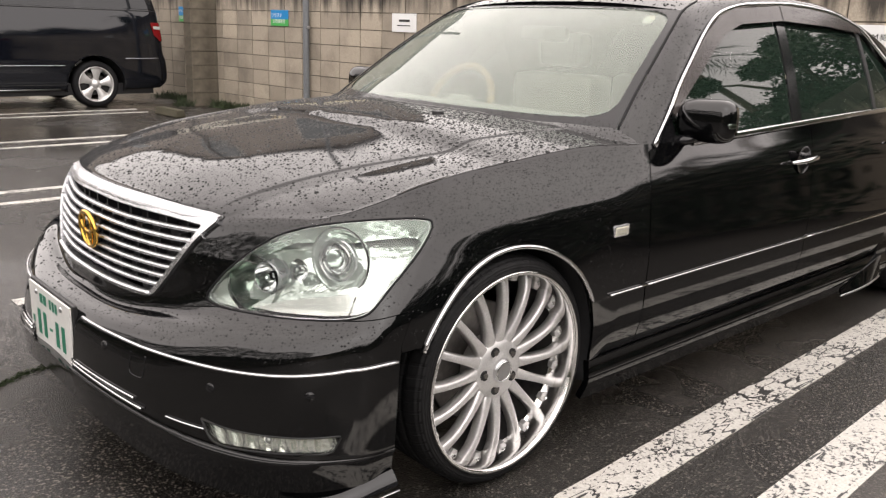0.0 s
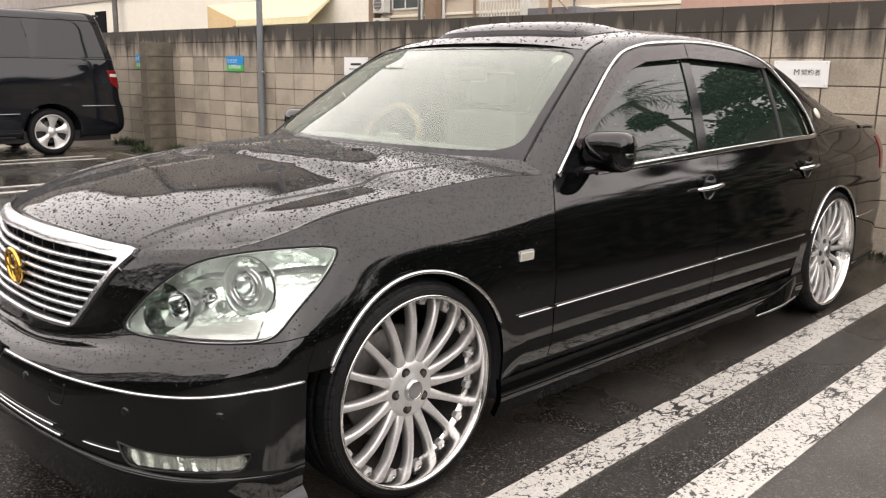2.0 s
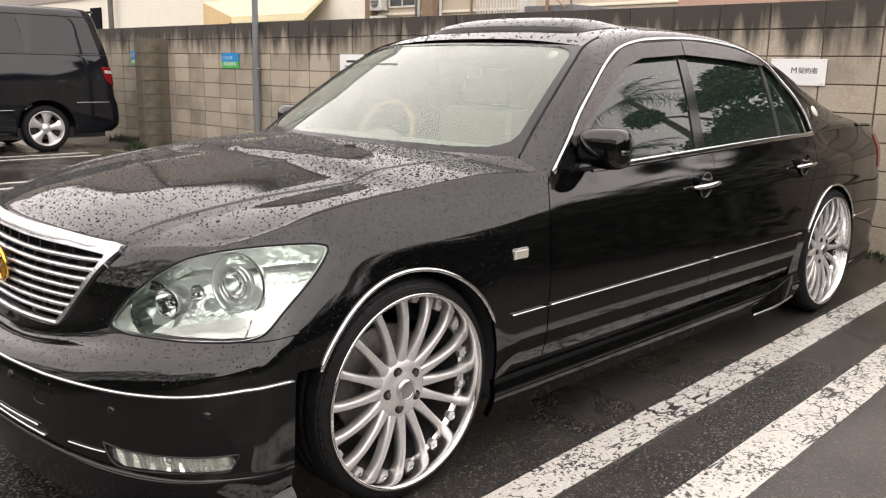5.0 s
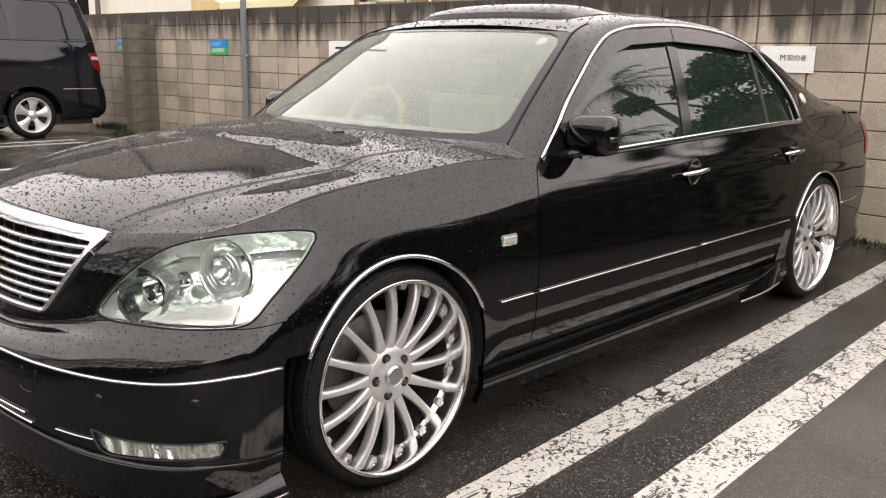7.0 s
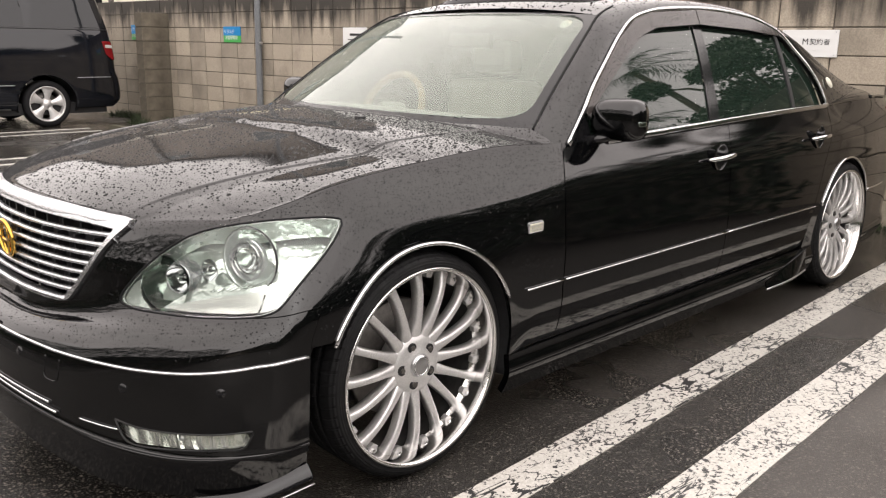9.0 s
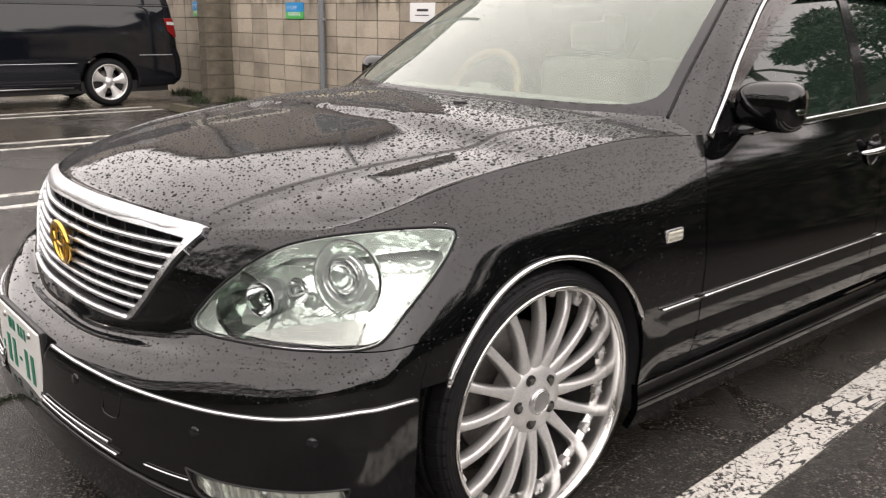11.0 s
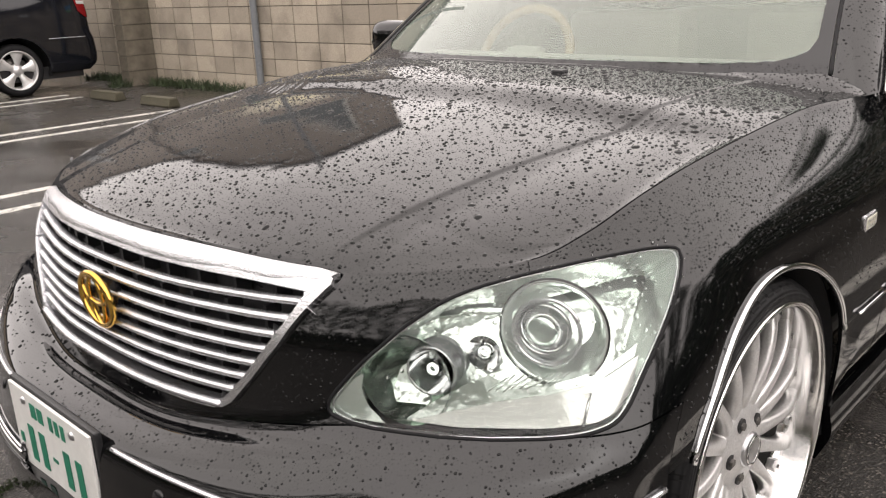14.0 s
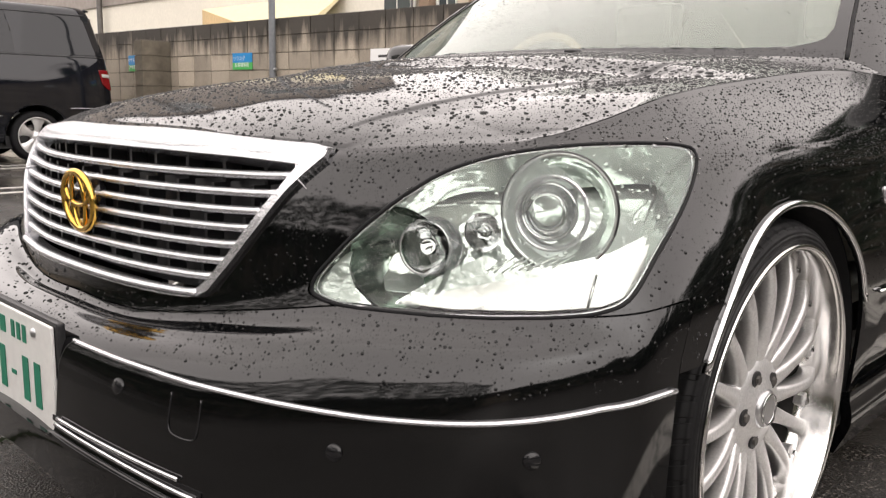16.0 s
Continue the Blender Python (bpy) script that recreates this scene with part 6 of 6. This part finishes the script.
def palm(x, y, h, seed):
    rng = np.random.default_rng(seed)
    t = thing("palm", "small palm with feathered fronds at the edge of the lot", "palm", "palms", at=(x, y, 0))
    rod("trunk", [(0, 0, 0), (.03, 0, h * .5), (.06, .02, h)], (.08, .07, .06), BARK, t)
    for k in range(13):
        a, lift, ln = rng.uniform(0, 6.28), rng.uniform(-.2, 1.0), rng.uniform(.8, 1.25)
        v, f = [], []
        for i in range(26):
            s_ = i / 25
            c = np.array((math.cos(a) * ln * s_, math.sin(a) * ln * s_, h + lift * ln * s_ - .75 * s_ * s_ * ln))
            side = np.array((-math.sin(a), math.cos(a), 0))
            for sg_ in (-1, 1):
                w_ = (.34 * math.sin(math.pi * min(1, .08 + s_ * .95)) + .02) * rng.uniform(.5, 1.0)
                tip = c + side * sg_ * w_ + np.array((math.cos(a), math.sin(a), -rng.uniform(.1, 1.2))) * rng.uniform(.08, .2)
                j = len(v)
                v += [c, c + np.array((math.cos(a), math.sin(a), 0)) * .022, tip]
                f.append((j, j + 1, j + 2))
        raw("frond", v, f, LEAF, t, smooth=False)


palm(9.0, -4.1, 5.0, 3)
palm(6.9, -4.3, 3.0, 5)
hedge_rng = np.random.default_rng(5)
hv, hf = leaf_cloud([((x, -7.2 + hedge_rng.uniform(-.2, .2), z), .55) for x in np.arange(-5, 17, .5) for z in (.4, .9, 1.4, 1.8)], 120, .085, hedge_rng)
tagged(raw("hedge", hv, hf, LEAF, smooth=False), "dense dark green hedge along the lot", "hedge", kind="stuff")
# added out of view, so that nose and bumper reflect something dark
fv, ff = leaf_cloud([((-10.8 + hedge_rng.uniform(-.3, .3), y, z), .75 + .2 * math.sin(y * 1.7)) for y in np.arange(-9, 20, .8) for z in (.6, 1.5, 2.4, 3.3, 4.2, 5.1, 5.9 + .6 * math.sin(y * .9))], 120, .13, hedge_rng)
tagged(raw("hedge", fv, ff, LEAF, smooth=False), "unseen tall dark green hedge added to darken front reflections", "hedge", kind="stuff")
# added out of view, to keep the pale wall out of the doors' reflections
sv, sf = leaf_cloud([((4.15 + hedge_rng.uniform(-.1, .15), y, z), .42) for y in np.arange(-7.2, -1.9, .4) for z in (.35, .75, 1.15, 1.45)], 150, .06, hedge_rng)
tagged(raw("hedge", sv, sf, LEAF, smooth=False), "unseen clipped dark green hedge added before the block wall", "hedge", kind="stuff")
# a crown that rises over the wall
far = np.random.default_rng(9)
t = thing("garden_tree", "green tree crown rising behind the block wall", "tree", at=(9.5, -.6, 0))
rod("trunk", [(0, 0, 0), (.05, .03, 1.4), (0, 0, 2.4)], (.12, .09, .05), BARK, t)
raw("crown", *leaf_cloud([((far.uniform(-.7, .7), far.uniform(-1.2, .9), far.uniform(1.9, 3.0)), .6) for _ in range(12)], 260, .09, far), LEAF, t, smooth=False)
# weeds at the wall's foot
wv, wf = [], []
wr = np.random.default_rng(3)
for _ in range(2600):
    u = float(np.clip(wr.choice((9.2, 9.9, 10.6, 8.3, .1)) + wr.normal() * .42, -.7, 11.2))
    off = -abs(wr.normal()) * .10 - .02
    if 9.55 < u < 9.85:
        off -= .4
    p = np.array(on_wall(u, off, 0))
    hgt = wr.uniform(.03, .13) * (1 if u > 5 else .4)
    lean = wr.normal(size=2) * hgt * .6
    w_ = wr.uniform(.004, .010)
    a = wr.uniform(0, 3.14)
    i = len(wv)
    wv += [p + (math.cos(a) * w_, math.sin(a) * w_, 0), p - (math.cos(a) * w_, math.sin(a) * w_, 0), p + (lean[0], lean[1], hgt)]
    wf.append((i, i + 1, i + 2))
tagged(raw("weeds", wv, wf, WEED, smooth=False), "low green weeds along the wall's foot", "weeds", kind="stuff")

# a mossy crack in the asphalt before the car
mv, mf = [], []
mr = np.random.default_rng(8)
crack = curve([(-1.5, .30, .002), (-1.15, .47, .002), (-.88, .60, .002), (-.80, .645, .002), (-.70, .665, .002)], 260)
for p in crack:
    for _ in range(4):
        c, k, a = p + np.r_[mr.normal(size=2) * .010, 0], mr.uniform(.003, .008), mr.uniform(0, 3.14)
        i = len(mv)
        mv += [c + (math.cos(a) * k, math.sin(a) * k, 0), c - (math.cos(a) * k, math.sin(a) * k, 0), c + (0, 0, mr.uniform(.003, .009))]
        mf.append((i, i + 1, i + 2))
tagged(raw("moss", mv, mf, WEED, smooth=False), "low green moss growing along a crack in the asphalt", "moss", kind="stuff")


# ---- rain drops: flat domes scattered over the wet panels ----
drop_rng = np.random.default_rng(21)
drop_v, drop_f = [], []
RING = np.linspace(0, 2 * np.pi, 8, endpoint=False)
taken = {}


def free_spot(p, r):
    """Whether a drop of radius r fits at p without touching another; if so, the place is taken."""
    key = tuple(int(c // .018) for c in p)
    for dx in (-1, 0, 1):
        for dy in (-1, 0, 1):
            for dz in (-1, 0, 1):
                for q, rq in taken.get((key[0] + dx, key[1] + dy, key[2] + dz), ()):
                    if (p[0] - q[0]) ** 2 + (p[1] - q[1]) ** 2 + (p[2] - q[2]) ** 2 < ((r + rq) * 1.08) ** 2:
                        return False
    taken.setdefault(key, []).append((tuple(p), r))
    return True


def drops(P, count, big=0.006, area=None, small=0.0012, power=3.2, flat=1.0, uneven=.16):
    """Scatters domes over a grid of points; area: a test on the points that are to be wet."""
    n, m, _ = P.shape
    N = outward(P)
    cell = np.linalg.norm(np.cross(P[1:, :-1] - P[:-1, :-1], P[:-1, 1:] - P[:-1, :-1]), axis=2)
    if area is not None:
        cell = cell * area(P[:-1, :-1])
    pick = drop_rng.choice(cell.size, count, p=(cell / cell.sum()).ravel())
    radii = np.sort(small + (big - small) * drop_rng.uniform(size=count) ** power)[::-1]
    for c, r in zip(pick, radii):
        i, j = divmod(int(c), m - 1)
        a, b = drop_rng.uniform(size=2)
        p = P[i, j] * (1 - a) * (1 - b) + P[i + 1, j] * a * (1 - b) + P[i, j + 1] * (1 - a) * b + P[i + 1, j + 1] * a * b
        if not free_spot(p, r):
            continue
        nn = N[i, j]
        e1 = np.cross(nn, (0.3, 0.9, 0.1))
        e1 /= np.linalg.norm(e1) + 1e-9
        e2 = np.cross(nn, e1)
        tall, wob = r * drop_rng.uniform(.42, .62) * flat, 1 + np.cos(RING * 2 + drop_rng.uniform(0, 6.28)) * drop_rng.uniform(0, uneven) + np.cos(RING * 3 + drop_rng.uniform(0, 6.28)) * drop_rng.uniform(0, uneven * .7)
        k = len(drop_v)
        for rr, hh in ((1.0, -.0003), (.76, tall * .66)):
            for t, w in zip(RING, wob):
                drop_v.append(p + (e1 * math.cos(t) + e2 * math.sin(t)) * r * rr * w + nn * hh)
        drop_v.append(p + nn * tall)
        for q in range(8):
            q2 = (q + 1) % 8
            drop_f.append((k + q, k + q2, k + 8 + q2, k + 8 + q))
            drop_f.append((k + 8 + q, k + 8 + q2, k + 16))


drops(HOOD, 1500, .0085, lambda p: np.clip((p[..., 0] + .15) / .5, 0, 1) + .02, .0040, 2.2, .55, .38)
drops(HOOD, 9000, .0034, lambda p: np.clip((p[..., 0] + .10) / .4, 0, 1) + .01, .0013, 2.0, .7, .34)
drops(HOOD, 42000, .0042, power=10.0, small=.0008, uneven=.24)
WET = body(srange(0, 9, 14), srange(3.3, 7.95, 14))
outside_lamp = lambda p: (near_outline((p @ np.array(QZ).T).reshape(-1, 2), LAMP)[0] > 0.004).reshape(p.shape[:2])
outside_grille = lambda p: (near_outline(p[..., 1:].reshape(-1, 2), GRILLE)[0] > 0.004).reshape(p.shape[:2])
drops(WET, 14000, .0028, lambda p: outside_lamp(p) * outside_grille(p) * (np.hypot(p[..., 0] + .005, p[..., 2] - .318) > .362) * np.where(p[..., 0] < -.4, 1.6, 1.0) * np.where(p[..., 2] > .72, 2.6, .7), .0006, 6.0)
drops(WET * (1, -1, 1), 1500, .0048, lambda p: outside_lamp(p * (1, -1, 1)) * outside_grille(p) * (np.hypot(p[..., 0] + .005, p[..., 2] - .318) > .362))
drops(body(srange(9, 17, 10), srange(4, 8, 10)), 3500, .0018, lambda p: np.hypot(p[..., 0] - 2.9, p[..., 2] - .318) > .362, .0006)
drops(top, 5000, .006)
drops(PILLAR, 3200, .0036, power=4)
drops(np.array(rowz), 900, .005)

drops(FRIT[:, 1:8], 900, .0030)
drops(COWL, 900, .0036)
visor_area = [(.800, .964), (1.03, 1.100), (1.29, 1.232), (1.41, 1.262), (1.745, 1.283), (2.43, 1.250), (2.24, 1.320), (2.0, 1.338), (1.40, 1.316), (1.13, 1.218), (.87, 1.058)]
drops(GL + (0, -.026, .004), 900, .0026, lambda p: (near_outline(p[..., (0, 2)].reshape(-1, 2), visor_area)[0] < -.003).reshape(p.shape[:2]))
tagged(raw("rain_drops", drop_v, drop_f, DROP), "clear rain drops standing on the black paint", "rain drops", kind="stuff")
drop_v, drop_f = [], []
drops(SCREEN_P[2:-2, 4:], 3600, .0034)
drops(PATCH, 700, .004, lambda p: ~outside_lamp(p))
drops(GL, 2500, .0018, lambda p: (p[..., 2] > .9) * (p[..., 2] < 1.27) * (p[..., 0] > .95 + (p[..., 2] - .9) * .9) * (p[..., 0] < 2.6 - (p[..., 2] - .9) * .6))
tagged(raw("rain_drops", drop_v, drop_f, WATER), "clear rain drops standing on the glass and lamps", "rain drops", kind="stuff")


# ---- the block wall, course by course; a buttress; unseen plain walls added to close the lot ----
core = part("wall_east", box_mesh(.012, .13, -8, 14.2, 0, TOP - .01), MORTAR)
core.matrix_basis = WALL_FRAME
tagged(core, "weathered concrete block wall with dark stains along its top", "wall", kind="structure")


def block_mesh(w, h, d):
    bm = bmesh.new()
    box(bm, -d, .004, -w / 2, w / 2, -h / 2, h / 2)
    front = [e for e in bm.edges if all(v.co.x < -d / 2 for v in e.verts)]
    bmesh.ops.bevel(bm, geom=front, offset=.003, segments=1, affect="EDGES")
    me = bpy.data.meshes.new("block")
    bm.to_mesh(me)
    bm.free()
    me.materials.append(CONCRETE)
    return me


BLOCK = block_mesh(PITCH - .011, COURSE - .008, .012)
rest_v, rest_f = [], []
for row in range(9):
    z = TOP - COURSE * (row + .5)
    for col in range(-18, 36):
        u = .02 + PITCH * (col + .5)
        o_ = .013 + random.uniform(-.0025, .0015)
        if -3 <= col < 28:
            o = linked("block", BLOCK, CONCRETE, core)
            o.location = (o_, u, z)
        else:
            i = len(rest_v)
            a, b, c, d = u - PITCH / 2 + .004, u + PITCH / 2 - .004, z - COURSE / 2 + .004, z + COURSE / 2 - .004
            rest_v += [(0, a, c), (0, b, c), (0, b, d), (0, a, d)]
            rest_f.append((i, i + 3, i + 2, i + 1))
stuff = raw("far_blocks", rest_v, rest_f, CONCRETE, core, smooth=False)
stuff["kind"] = "stuff"
butt = part("buttress", box_mesh(-.40, -.012, 9.60, 9.78, 0, TOP - COURSE + .01, .004), MORTAR)
# one dark tone holds both the stains and the shade on the buttress
STAINED_SHADED = speckled("stained and shaded concrete", (0.14, 0.12, 0.09), 0.9, scale=6, amount=0.45, bump=0.3)
butt.matrix_basis = WALL_FRAME
tagged(butt, "stained, shade-darkened concrete block buttress against the wall", "buttress", kind="structure")
BB = bpy.data.meshes.new("buttress_block")
bm = box_mesh(-.41, -.004, 9.59, 9.79, -COURSE / 2 + .005, COURSE / 2 - .005, .003)
bm.to_mesh(BB)
bm.free()
BB.materials.append(STAINED_SHADED)
for row in range(8):
    o = linked("buttress_block", BB, STAINED_SHADED, butt)
    o.location = (0, 0, TOP - COURSE * (row + 1.5))
# these three are added out of view; their height darkens the car's reflections
for nm, x0, x1, y0, y1 in (("wall_west", -14.2, -14, -12, 26), ("wall_south", -14, 20, -11.2, -11), ("wall_north", -14, 6, 24, 24.2)):
    tagged(part(nm, box_mesh(x0, x1, y0, y1, 0, 2.8), CONCRETE), "unseen plain concrete wall added at the edge of the lot", "wall", kind="structure")
